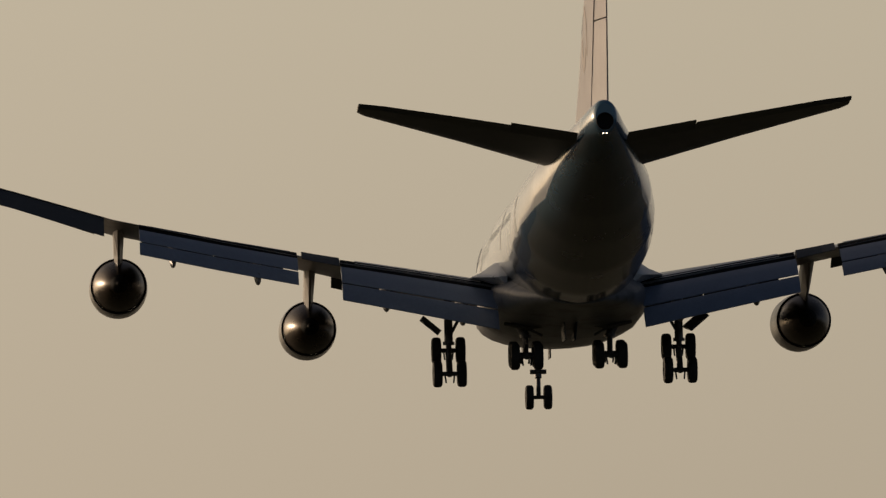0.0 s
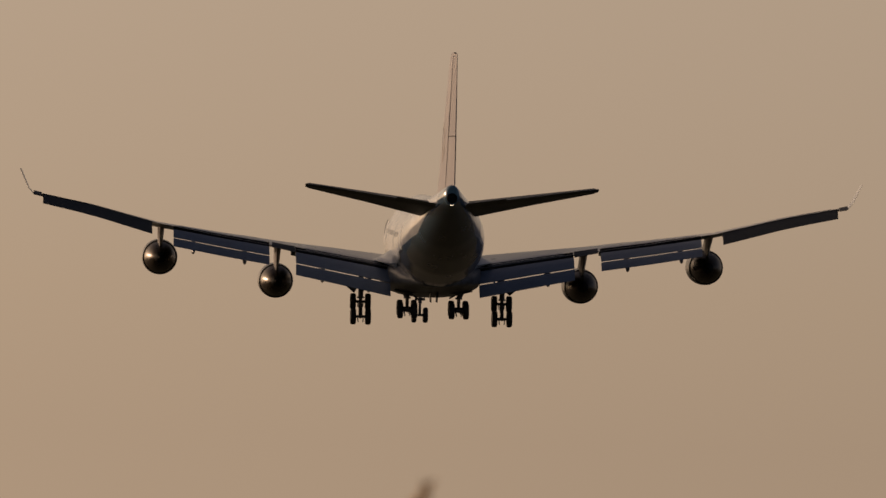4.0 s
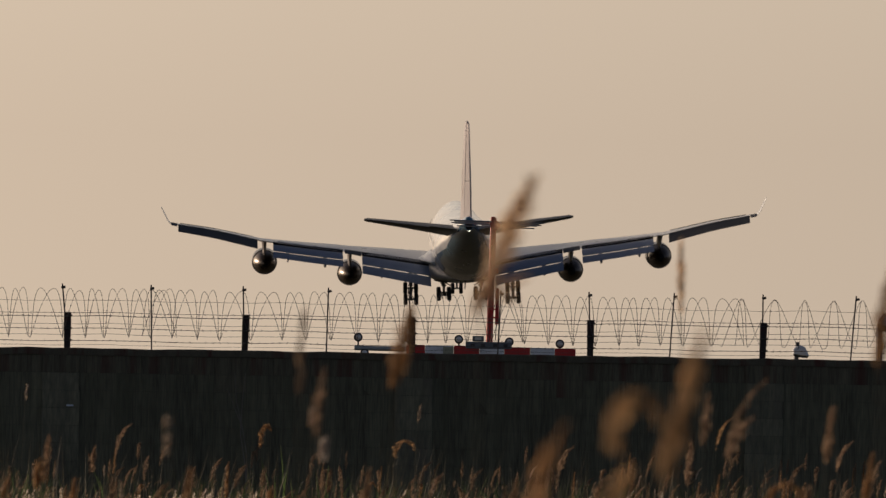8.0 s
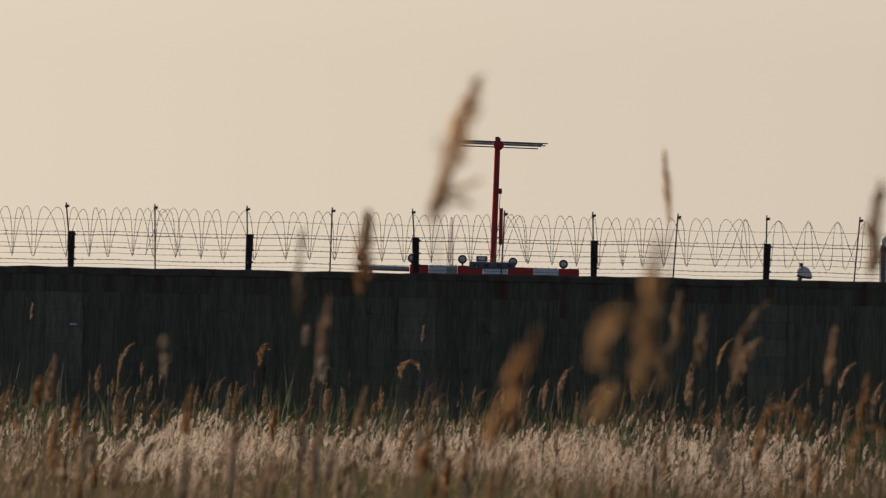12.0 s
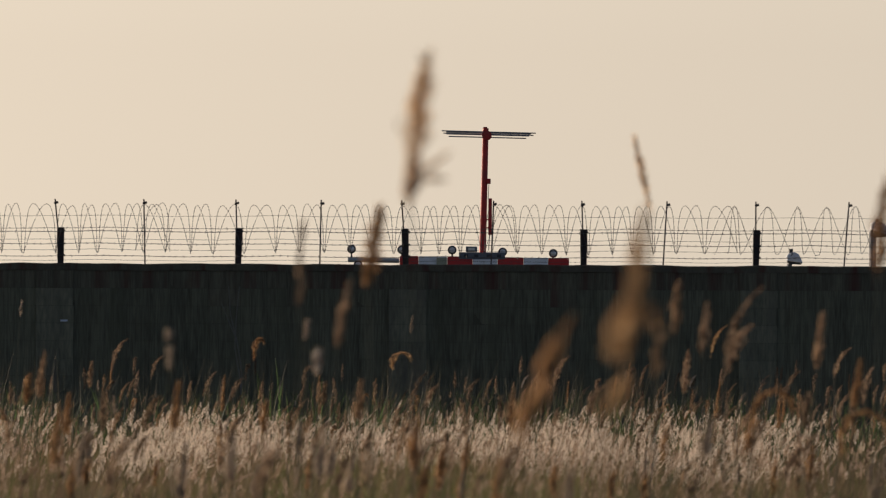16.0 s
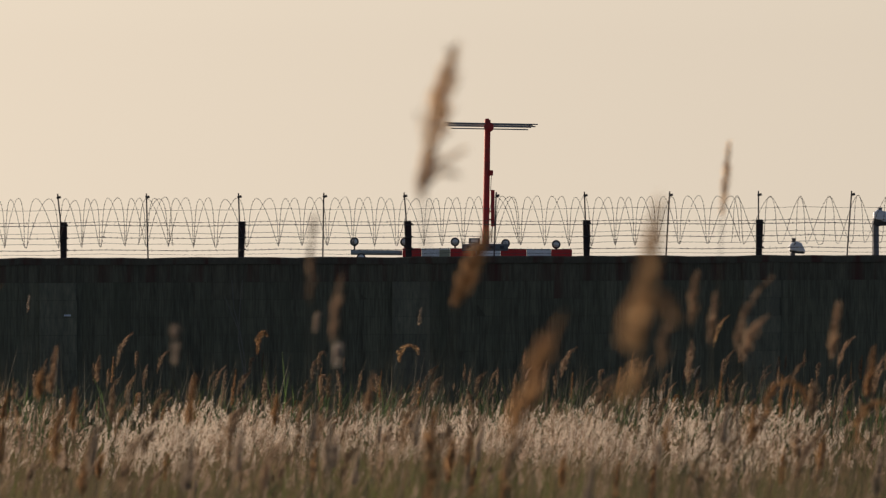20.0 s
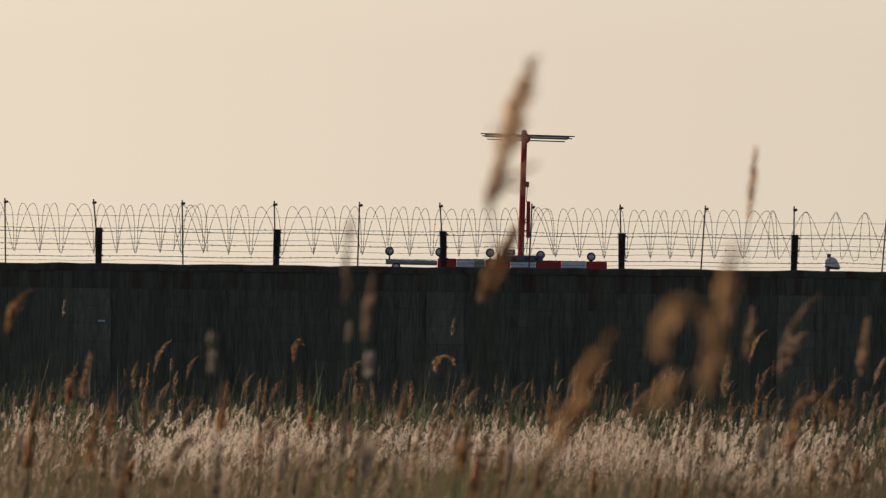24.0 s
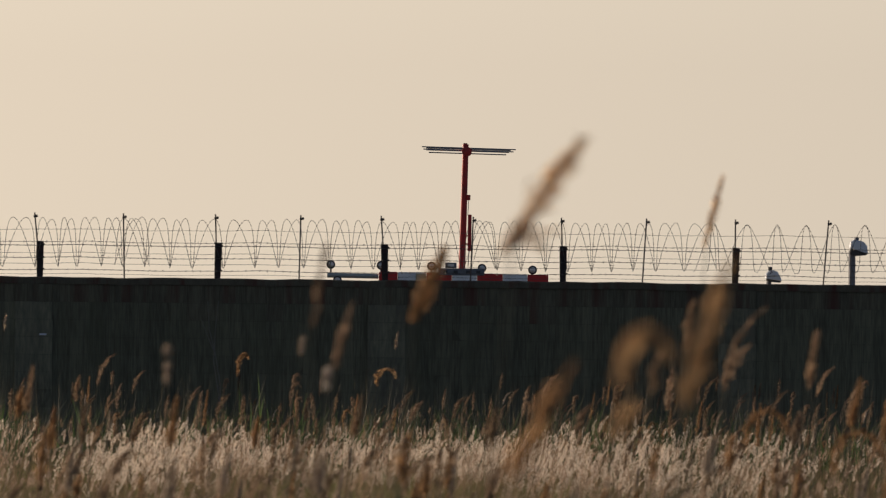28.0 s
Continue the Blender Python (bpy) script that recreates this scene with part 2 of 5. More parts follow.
M_HEADPALE = material("pale_reed_fluff", (0.5, 0.41, 0.31), 0.85, 0, 20, 0.2, 120, through_light=0.45, by_object=0.25, by_island=0.2)
M_TWIG = material("bare_grey_twig", (0.198, 0.178, 0.145), 0.8, 0, 15, 0.25, 90)
M_STEM = material("dry_reed_stem", (0.238, 0.198, 0.112), 0.7, 0, 15, 0.25, 90, through_light=0.15, by_object=0.2)
M_LEAF = material("grey_green_reed_leaf", (0.078, 0.108, 0.046), 0.6, 0, 15, 0.3, 90, through_light=0.5, by_object=0.3, by_island=0.35)
M_PLUME = material("cream_grass_plume", (0.7, 0.6, 0.485), 0.85, 0, 0.35, 0.25, 40, through_light=0.6, by_island=0.2)
M_PINKPLUME = material("pinkish_tan_grass_plume", (0.45, 0.34, 0.255), 0.85, 0, 0.35, 0.35, 40, through_light=0.55, by_island=0.35)
M_BLADE = material("grass_blade", (0.132, 0.155, 0.046), 0.7, 0, 0.4, 0.4, 30, through_light=0.45, by_island=0.5)
M_DRY = material("dry_grass_blade", (0.23, 0.165, 0.095), 0.75, 0, 0.4, 0.35, 30, through_light=0.45, by_island=0.45)
M_GROUND = material("soil_and_thatch", (0.059, 0.053, 0.026), 0.95, 0, 0.3, 0.35, 8, 0.03, stain=((0.1, 0.11, 0.04), 0.2))


# ---- building blocks ----
def mesh_of(name, bm, mat):
    me = bpy.data.meshes.new(name)
    bm.normal_update()
    bm.to_mesh(me)
    bm.free()
    for m in (mat if isinstance(mat, (list, tuple)) else (mat,)):
        me.materials.append(m)
    return me


def part(name, bm, mat, parent=None, label="", smooth=False):
    me = mesh_of(name, bm, mat)
    if smooth:
        me.polygons.foreach_set("use_smooth", [True] * len(me.polygons))
        me.set_sharp_from_angle(angle=radians(40))
    ob = new(name, me)
    ob.parent = parent
    return tagged(ob, label)


def thing(name, m, label, category, group="", kind=""):
    ob = new(name)
    ob.matrix_world = m
    return tagged(ob, label, category, group, kind)


def rings(bm, loops, cap=True, closed=True):
    """Skin a list of rings of points."""
    vs = [[bm.verts.new(p) for p in ring] for ring in loops]
    n = len(vs[0])
    for r0, r1 in zip(vs, vs[1:]):
        for i in range(n if closed else n - 1):
            j = (i + 1) % n
            bm.faces.new((r0[i], r0[j], r1[j], r1[i]))
    if cap:
        bm.faces.new(vs[0][::-1])
        bm.faces.new(vs[-1])
    return vs


def tube(bm, points, radii, sides=8, cap=True):
    """A round bar along points."""
    pts = [Vector(p) for p in points]
    if not isinstance(radii, (list, tuple)):
        radii = [radii] * len(pts)
    loops = []
    for i, p in enumerate(pts):
        d = (pts[min(i + 1, len(pts) - 1)] - pts[max(i - 1, 0)]).normalized()
        u = d.cross(Vector((0, 0, 1)) if abs(d.z) < 0.9 else Vector((1, 0, 0))).normalized()
        v = d.cross(u)
        loops.append([p + radii[i] * (math.cos(k) * u + math.sin(k) * v) for k in (2 * math.pi * q / sides for q in range(sides))])
    rings(bm, loops, cap)


def lathe(bm, profile, m=Matrix(), sides=32, cap=False):
    """Turn (along, radius) pairs round the local y axis."""
    loops = [[m @ Vector((r * math.cos(k), y, r * math.sin(k))) for k in (2 * math.pi * q / sides for q in range(sides))] for y, r in profile]
    rings(bm, loops, cap)


def box(bm, x0, x1, y0, y1, z0, z1, bevel=0.0, m=Matrix()):
    vs = [bm.verts.new(m @ Vector((x, y, z))) for x in (x0, x1) for y in (y0, y1) for z in (z0, z1)]
    fs = [bm.faces.new([vs[i] for i in f]) for f in ((0, 1, 3, 2), (4, 6, 7, 5), (0, 4, 5, 1), (2, 3, 7, 6), (0, 2, 6, 4), (1, 5, 7, 3))]
    if bevel:
        es = list({e for f in fs for e in f.edges})
        bmesh.ops.bevel(bm, geom=es, offset=bevel, segments=2, profile=0.6, affect="EDGES")


def lerp(table, s):
    """Values between the rows of a table by its first column, eased."""
    if s <= table[0][0]:
        return table[0][1:]
    for r0, r1 in zip(table, table[1:]):
        if s <= r1[0]:
            k = (s - r0[0]) / (r1[0] - r0[0])
            return [a + (b - a) * k for a, b in zip(r0[1:], r1[1:])]
    return table[-1][1:]


# ---- the aeroplane: x to its right, y ahead, z up, 31 m behind its nose ----
NOSE = 31.0
BODY = ((0, 0.06, -1.1, -0.9), (0.6, 0.75, -1.75, 0.1), (1.6, 1.35, -2.3, 1.1), (3, 1.95, -2.75, 2.3), (5, 2.5, -3.05, 3.1), (7.5, 2.85, -3.15, 3.4),
        (10, 3.0, -3.25, 3.5), (13, 3.05, -3.25, 3.5), (19, 3.05, -3.25, 3.45), (22.5, 3.08, -3.25, 3.4), (26, 3.12, -3.25, 3.3),
        (29, 3.25, -3.25, 3.3), (38, 3.25, -3.25, 3.25), (45, 3.25, -3.2, 3.3), (49, 3.22, -2.9, 3.4), (53, 3.05, -2.15, 3.55), (57, 2.65, -1.05, 3.75),
        (60, 2.15, -0.1, 3.95), (63, 1.6, 1.05, 4.2), (65.5, 1.08, 2.05, 4.4), (67, 0.78, 2.7, 4.55), (67.8, 0.6, 2.98, 4.6), (68.15, 0.5, 3.08, 4.55), (68.3, 0.4, 3.15, 4.4))


def body_mid(s):
    """Height at which the hull is widest: it climbs as the tail sweeps up."""
    return sum(lerp(BODY, s)[1:]) / 2 * min(1.0, max(0.0, (s - 38) / 10))


def body_ring(s, n=36, grow=0.0):
    w, zb, zt = lerp(BODY, s)
    zc = body_mid(s)
    out = []
    for k in range(n):
        a = 2 * math.pi * k / n
        c, sn = math.cos(a), math.sin(a)
        h = (zt - zc) if sn > 0 else (zc - zb)
        lobe = 1.0 - 0.2 * max(0.0, sn) * min(1.0, max(0.0, (28 - s) / 6))
        out.append(Vector(((w + grow) * lobe * c, NOSE - s, zc + (h + grow) * sn)))
    return out


def wing_z(x):
    return lerp(((0, -2.1), (3.2, -1.55), (7.5, -0.85), (11.7, -0.2), (16, 0.45), (21, 1.3), (26, 2.62), (30.6, 3.54)), x)[0]


def wing_te(x):
    return lerp(((0, -5.2), (3.2, -5.6), (11.7, -6.3), (30.6, -17.5)), x)[0]


def wing_le(x):
    return lerp(((0, 14.0), (3.2, 11.0), (30.6, -13.9)), x)[0]


def foil(bm, sections, mat_top=0, mat_low=0):
    """An aerofoil surface: sections of (x, y of nose, y of tail, z of nose, z of tail, thickness)."""
    prof = ((0, 0), (0.02, 0.32), (0.08, 0.62), (0.25, 0.95), (0.4, 1.0), (0.7, 0.6), (1, 0.06))
    low = ((1, -0.04), (0.7, -0.28), (0.4, -0.55), (0.25, -0.58), (0.08, -0.42), (0.02, -0.24))
    loops = []
    for x, y0, y1, z0, z1, th in sections:
        loops.append([Vector((x, y0 + (y1 - y0) * u, z0 + (z1 - z0) * u + v * th * 0.62)) for u, v in (*prof, *low)])
    vs = rings(bm, loops)
    bm.faces.ensure_lookup_table()
    n = len(prof) + len(low)
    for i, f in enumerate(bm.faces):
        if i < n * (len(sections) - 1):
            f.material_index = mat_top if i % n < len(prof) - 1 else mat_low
    return vs


def slab(bm, x0, x1, f, side):
    """A flap panel between two spans; f(x) gives nose and tail (y, z) and thickness."""
    loops = []
    for k in range(7):
        x = x0 + (x1 - x0) * k / 6
        (ya, za), (yb, zb), th = f(x)
        d = Vector((0, yb - ya, zb - za))
        nrm = Vector((0, -d.z, d.y)).normalized()
        if nrm.z < 0:
            nrm = -nrm
        a, b = Vector((x * side, ya, za)), Vector((x * side, yb, zb))
        loops.append([a + d * u + nrm * th * v for u, v in ((0, 0), (0.05, 0.4), (0.22, 0.62), (0.6, 0.42), (1, 0.05), (1, -0.05), (0.55, -0.12), (0.2, -0.28), (0.04, -0.3))])
    rings(bm, loops)


def wheel(parent, x, y, z, r=0.62, w=0.44):
    bm = bmesh.new()
    m = Matrix.Translation((x, y, z)) @ pose(0, 0, 0, 0, 0, 90)
    h = w / 2
    lathe(bm, ((-h * 0.7, r * 0.5), (-h, r * 0.62), (-h, r * 0.82), (-h * 0.8, r * 0.95), (-h * 0.4, r), (h * 0.4, r), (h * 0.8, r * 0.95), (h, r * 0.82), (h, r * 0.62), (h * 0.7, r * 0.5)), m, 28)
    tyre = part("tyre", bm, M_TYRE, parent, smooth=True)
    bm = bmesh.new()
    lathe(bm, ((-h * 0.6, 0.05), (-h * 0.6, r * 0.2), (-h * 0.45, r * 0.3), (-h * 0.72, r * 0.52), (h * 0.72, r * 0.52), (h * 0.45, r * 0.3), (h * 0.6, r * 0.2), (h * 0.6, 0.05)), m, 20, True)
    part("rim", bm, M_GEAR, tyre, "dull steel wheel rim", smooth=True)


def bogie(plane, name, x, y, low, top, tilt, track, base, lean=0.0, door=0):
    """A main gear: strut, braces, tilted truck beam and four wheels; low is the height of the lowest tyre."""
    r = 0.62
    a = radians(tilt)
    cz = low + r + base / 2 * math.sin(abs(a))
    gear = part(name, bmesh.new(), M_GEAR, plane)
    bm = bmesh.new()
    tube(bm, ((x + lean, y + 0.2, top), (x, y, cz + 0.9)), 0.2, 14)
    tube(bm, ((x, y, cz + 1.0), (x, y, cz)), 0.13, 12)
    tube(bm, ((x, y, cz + 0.8), (x, y, cz + 0.95)), 0.27, 12)
    part("strut", bm, M_GEAR, gear, "dark oleo strut", smooth=True)
    bm = bmesh.new()
    tube(bm, ((x, y, cz + 1.1), (x - math.copysign(1.1, x), y + 0.3, top + 0.2)), 0.075, 8)
    tube(bm, ((x, y, cz + 1.3), (x, y + 1.6, top)), 0.07, 8)
    part("brace", bm, M_GEAR, gear)
    bm = bmesh.new()
    tube(bm, ((x, y - 0.25, cz + 0.8), (x, y - 0.55, cz + 0.5), (x, y - 0.2, cz + 0.1)), 0.06, 8)
    part("torque_link", bm, M_GEAR, gear)
    dy, dz = math.cos(a) * base / 2, math.sin(a) * base / 2
    bm = bmesh.new()
    tube(bm, ((x, y + dy * 1.1, cz + dz * 1.1), (x, y - dy * 1.1, cz - dz * 1.1)), 0.15, 10)
    part("truck_beam", bm, M_GEAR, gear)
    for k in (-1, 1):
        bm = bmesh.new()
        tube(bm, ((x - track / 2, y + k * dy, cz + k * dz), (x + track / 2, y + k * dy, cz + k * dz)), 0.11, 10)
        part("axle", bm, M_GEAR, gear)
        for q in (-0.22, 0.22):
            bm = bmesh.new()
            tube(bm, ((x + q, y + k * dy, cz + k * dz - 0.05), (x + q * 0.8, y + k * dy * 1.25, cz + k * dz - 0.42)), 0.045, 6)
            part("brake_rod", bm, M_GEAR, gear)
        for h in (-1, 1):
            wheel(gear, x + h * track / 2, y + k * dy, cz + k * dz)
    if door:
        bm = bmesh.new()
        box(bm, -0.55, 0.55, -1.2, 1.2, -0.06, 0.06, 0.02, Matrix.Translation((x + door * 0.82, y + 0.3, top - 1.2)) @ pose(0, 0, 0, 8, door * -40, 0))
        part("gear_door", bm, M_TAILPLANE, gear, "dark wing gear door hanging open")
    return gear


def nacelle(plane, x, y, z):
    """y: the end of the fan cowl."""
    eng = part("engine", bmesh.new(), M_NACELLE, plane)
    m = Matrix.Translation((x, y, z))
    bm = bmesh.new()
    lathe(bm, ((5.0, 1.1), (5.15, 1.2), (5.0, 1.3), (4.4, 1.345), (3.0, 1.355), (1.6, 1.335), (0.9, 1.3), (0.88, 1.26), (1.6, 1.2), (2.6, 1.16)), m, 44)
    part("fan_cowl", bm, M_COWL, eng, "dark grey fan cowl", smooth=True)
    bm = bmesh.new()
    lathe(bm, ((2.6, 1.16), (2.59, 0.6)), m, 32)
    part("fan_duct", bm, M_DUCT, eng, "black fan duct")
    bm = bmesh.new()
    lathe(bm, ((2.6, 1.0), (1.5, 1.19), (0.8, 1.21), (0.3, 1.14), (-0.2, 1.01), (-0.7, 0.84), (-1.1, 0.66), (-1.35, 0.5), (-1.5, 0.38)), m, 40)
    part("core_cowl", bm, M_CORE, eng, "burnt glossy core cowl", smooth=True)
    bm = bmesh.new()
    lathe(bm, ((-1.45, 0.42), (-1.6, 0.34), (-1.75, 0.24), (-1.84, 0.15)), m, 32)
    part("core_nozzle", bm, M_DUCT, eng, "dark core nozzle", smooth=True)
    bm = bmesh.new()
    lathe(bm, ((-1.8, 0.16), (-1.9, 0.12), (-1.98, 0.05), (-2.0, 0.02)), m, 24, True)
    part("exhaust_plug", bm, M_DUCT, eng, smooth=True)
    # pylon
    zw = wing_z(abs(x)) - 0.35
    bm = bmesh.new()
    rings(bm, [[Vector((x + sx * w, yy, zz)) for sx, yy in ((-0.25, y1), (-1, y1 + (y0 - y1) * 0.25), (-1, y1 + (y0 - y1) * 0.8), (0, y0), (1, y1 + (y0 - y1) * 0.8), (1, y1 + (y0 - y1) * 0.25), (0.25, y1))]
               for zz, y0, y1, w in ((z + 0.75, y + 4.6, y - 0.6, 0.17), (z + 1.35, y + 4.2, y - 1.7, 0.2), (zw, y - 0.5, y - 3.6, 0.26))])
    part("pylon", bm, M_PYLON, eng, "pale engine pylon")


def jumbo_jet():
    plane = thing("jumbo_jet", Matrix(), "four-engined white and teal jumbo jet landing with wheels and flaps down", "airplane")
    # fuselage
    bm = bmesh.new()
    st = [s for s in (0, 0.3, 0.6, 1.0, 1.6, 2.3, 3, 4, 5, 6.2, 7.5, 9, 10, 13, 16, 19, 21, 22.5, 24, 26, 27.5, 29, 33, 38, 42, 45, 47, 49, 51, 53, 55, 57, 58.5, 60, 61.5, 63, 64.3, 65.5, 66.3, 67, 67.4, 67.8, 68.15, 68.3)]
    st = sorted({*st, *(0.5 * k for k in range(60, 137))})
    rings(bm, [body_ring(s, 72) for s in st])
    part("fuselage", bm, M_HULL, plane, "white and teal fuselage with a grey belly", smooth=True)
    # wing-body fairing
    bm = bmesh.new()
    fair = ((16, 2.4, -3.2, -2.0), (19, 3.3, -3.85, -1.1), (23, 3.7, -4.2, -0.9), (29, 3.85, -4.25, -0.8), (33, 3.8, -4.1, -0.9), (36, 3.7, -3.85, -1.0), (39, 3.45, -3.6, -1.3), (43, 2.7, -3.32, -2.0), (46, 1.2, -3.15, -2.6))
    rings(bm, [[Vector((w * math.cos(a) * (1 if abs(math.cos(a)) < 0.1 else 1), NOSE - s, (zb + zt) / 2 + (zt - zb) / 2 * math.copysign(abs(math.sin(a)) ** 0.7, math.sin(a)))) for a in (2 * math.pi * k / 28 for k in range(28))] for s, w, zb, zt in fair])
    part("belly_fairing", bm, M_FAIRING, plane, "grey belly fairing", smooth=True)
    # cabin doors and windows, bent to the skin
    def on_skin(s, z, side, off):
        w, zb, zt = lerp(BODY, s)
        zc = body_mid(s)
        h = zt - zc if z > zc else zc - zb
        return Vector((side * (w * math.sqrt(max(0.0, 1 - ((z - zc) / h) ** 2)) + off), NOSE - s, z))

    def skin_patch(s0, s1, z0, z1, side, off, n=5):
        bm = bmesh.new()
        v = [[bm.verts.new(on_skin(s, z0 + (z1 - z0) * k / n, side, off)) for s in (s0, s1)] for k in range(n + 1)]
        for r0, r1 in zip(v, v[1:]):
            bm.faces.new((r0[0], r0[1], r1[1], r1[0]) if side < 0 else (r0[1], r0[0], r1[0], r1[1]))
        return bm

    for side in (-1, 1):
        for s in (7.5, 16, 28, 40, 51):
            part("cabin_door", skin_patch(s - 0.5, s + 0.5, -0.35, 1.45, side, 0.012), M_DOOR, plane)
        bm = bmesh.new()
        for k in range(72):
            s = 9.5 + k * 0.55
            if any(abs(s - d) < 0.8 for d in (16, 28, 40)):
                continue
            v = [bm.verts.new(on_skin(ss, z, side, 0.01)) for ss, z in ((s - 0.12, 0.55), (s + 0.12, 0.55), (s + 0.12, 0.92), (s - 0.12, 0.92))]
            bm.faces.new(v)
        tagged(part("window_row", bm, M_CABIN, plane, "row of small dark cabin windows"), kind="stuff")
    # cone end, exhaust and tail lamps
    bm = bmesh.new()
    lathe(bm, ((0.3, 0.4), (-0.1, 0.37), (-0.12, 0.33), (-0.06, 0.3), (-0.02, 0.05), (-0.02, 0.005)), Matrix.Translation((0, NOSE - 68.3, 3.64)), 24)
    part("exhaust_outlet", bm, M_DUCT, plane, "black auxiliary exhaust outlet")
    for x in (-0.07, 0.07):
        bm = bmesh.new()
        bmesh.ops.create_icosphere(bm, subdivisions=2, radius=0.032, matrix=Matrix.Translation((x, NOSE - 68.22, 3.13)))
        part("tail_lamp", bm, M_TAIL_LIGHT, plane, "lit white tail lamp")
    # fin and rudder
    bm = bmesh.new()
    sec = []
    for z, s0, s1, th in ((3.3, 49.2, 63.4, 0.6), (4.6, 52.6, 64.2, 0.58), (6.0, 55.2, 64.9, 0.54), (9.5, 60.0, 66.6, 0.44), (13.9, 65.4, 68.7, 0.26), (14.2, 65.9, 68.8, 0.14)):
        sec.append([Vector((v * th, NOSE - (s0 + (s1 - s0) * u), z)) for u, v in ((0, 0), (0.04, 0.5), (0.3, 0.95), (0.7, 0.85), (1, 0.6), (1, -0.6), (0.7, -0.85), (0.3, -0.95), (0.04, -0.5))])
    rings(bm, sec)
    fin = part("fin", bm, M_FIN, plane, "pale painted tail fin", smooth=True)
    for za, zb in ((3.9, 8.1), (8.16, 14.1)):
        bm = bmesh.new()
        loops = []
        for z in (za, zb):
            k = (z - 3.3) / 10.9
            s0, s1, th = 63.45 + k * 5.25, 66.6 + k * 3.5, 0.372 - 0.222 * k
            loops.append([Vector((v * th + 0.075 * (s - s0), NOSE - s, z)) for s, v in ((s0, 1.0), ((s0 + s1) / 2, 0.62), (s1, 0.1), (s1, -0.1), ((s0 + s1) / 2, -0.62), (s0, -1.0))])
        rings(bm, loops)
        part("rudder", bm, M_FIN, fin, "pale rudder panel turned a few degrees")
    # faded round emblem on both faces of the fin, as plain curved shapes
    for side in (-1, 1):
        bm = bmesh.new()
        for r0, r1, a0, a1 in ((1.35, 1.75, 20, 200), (0.55, 1.2, 190, 380)):
            for k in range(16):
                q = [radians(a0 + (a1 - a0) * j / 16) for j in (k, k + 1)]
                pts = []
                for rr, aa in ((r0, q[0]), (r1, q[0]), (r1, q[1]), (r0, q[1])):
                    yy, zz = -29.0 - 1.6 + rr * math.cos(aa), 7.4 + rr * math.sin(aa)
                    s0, s1, th = lerp(((4.6, 52.6, 64.2, 0.58), (6.0, 55.2, 64.9, 0.54), (9.5, 60.0, 66.6, 0.44)), zz)
                    half = lerp(((0, 0.0), (0.04, 0.5), (0.3, 0.95), (0.7, 0.85), (1, 0.6)), (NOSE - yy - s0) / (s1 - s0))[0]
                    pts.append(bm.verts.new((side * (half * th + 0.015), yy, zz)))
                bm.faces.new(pts if side > 0 else pts[::-1])
        part("emblem", bm, M_SWIRL, fin, "faded red and brown round emblem")
    # tailplane
    for side in (-1, 1):
        bm = bmesh.new()
        foil(bm, [(side * x, NOSE - s0, NOSE - s1, z - (s1 - s0) * 0.075, z, th) for x, s0, s1, z, th in
                  ((0.9, 57.2, 65.4, 2.95, 1.2), (2.0, 58.4, 65.8, 3.08, 1.15), (6, 62.2, 67.2, 3.75, 0.75), (10.3, 66.2, 68.8, 4.43, 0.4), (10.62, 66.7, 68.85, 4.47, 0.2))])
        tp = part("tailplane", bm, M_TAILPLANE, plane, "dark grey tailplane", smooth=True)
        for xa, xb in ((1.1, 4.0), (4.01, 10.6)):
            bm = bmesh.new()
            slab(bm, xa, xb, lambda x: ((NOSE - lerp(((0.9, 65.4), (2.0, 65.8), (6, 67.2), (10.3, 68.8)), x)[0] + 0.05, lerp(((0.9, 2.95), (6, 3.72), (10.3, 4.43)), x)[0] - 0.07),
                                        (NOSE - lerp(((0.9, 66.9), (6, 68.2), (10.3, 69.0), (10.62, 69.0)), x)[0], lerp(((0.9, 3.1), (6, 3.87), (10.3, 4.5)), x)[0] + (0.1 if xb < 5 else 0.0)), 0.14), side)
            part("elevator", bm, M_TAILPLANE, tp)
    # wings
    for side in (-1, 1):
        bm = bmesh.new()
        secs = []
        for x in (2.4, 3.2, 5, 7.5, 9.6, 11.7, 14, 16, 18.5, 21, 23.5, 26, 28.5, 30.3):
            y0, y1 = wing_le(x), wing_te(x)
            th = lerp(((2.4, 1.5), (11.7, 0.58), (30.3, 0.2)), x)[0]
            secs.append((side * x, y0, y1, wing_z(x) - lerp(((2.4, 0.026), (14, 0.026), (22, 0.066), (30.3, 0.08)), x)[0] * (y0 - y1), wing_z(x) - lerp(((2.4, 0.34), (11.7, 0.28), (20, 0.12), (30.3, 0.1)), x)[0], th))
        # lower faces get the darker skin, with the underside's shade in its colour
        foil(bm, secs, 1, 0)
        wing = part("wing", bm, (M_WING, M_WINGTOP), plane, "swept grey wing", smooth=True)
        # pale fillet where the wing meets the hull
        bm = bmesh.new()
        rings(bm, [[Vector((side * x, y, z)) for x, z in ((2.9, zt), (3.22, zt), (3.3 + 0.45 * w, zt - 0.45 * (zt + 1.6)), (3.3 + w, -1.55 + 0.14 * w), (2.9, -1.9))]
                   for y, zt, w in ((5.5, -1.1, 0.2), (2.0, -0.75, 0.9), (-2.5, -0.6, 1.3), (-5.6, -0.75, 1.1), (-7.6, -1.25, 0.3), (-8.2, -1.5, 0.05))])
        part("root_fillet", bm, M_DOOR, wing, "pale wing-root fillet", smooth=True)
        # winglet
        bm = bmesh.new()
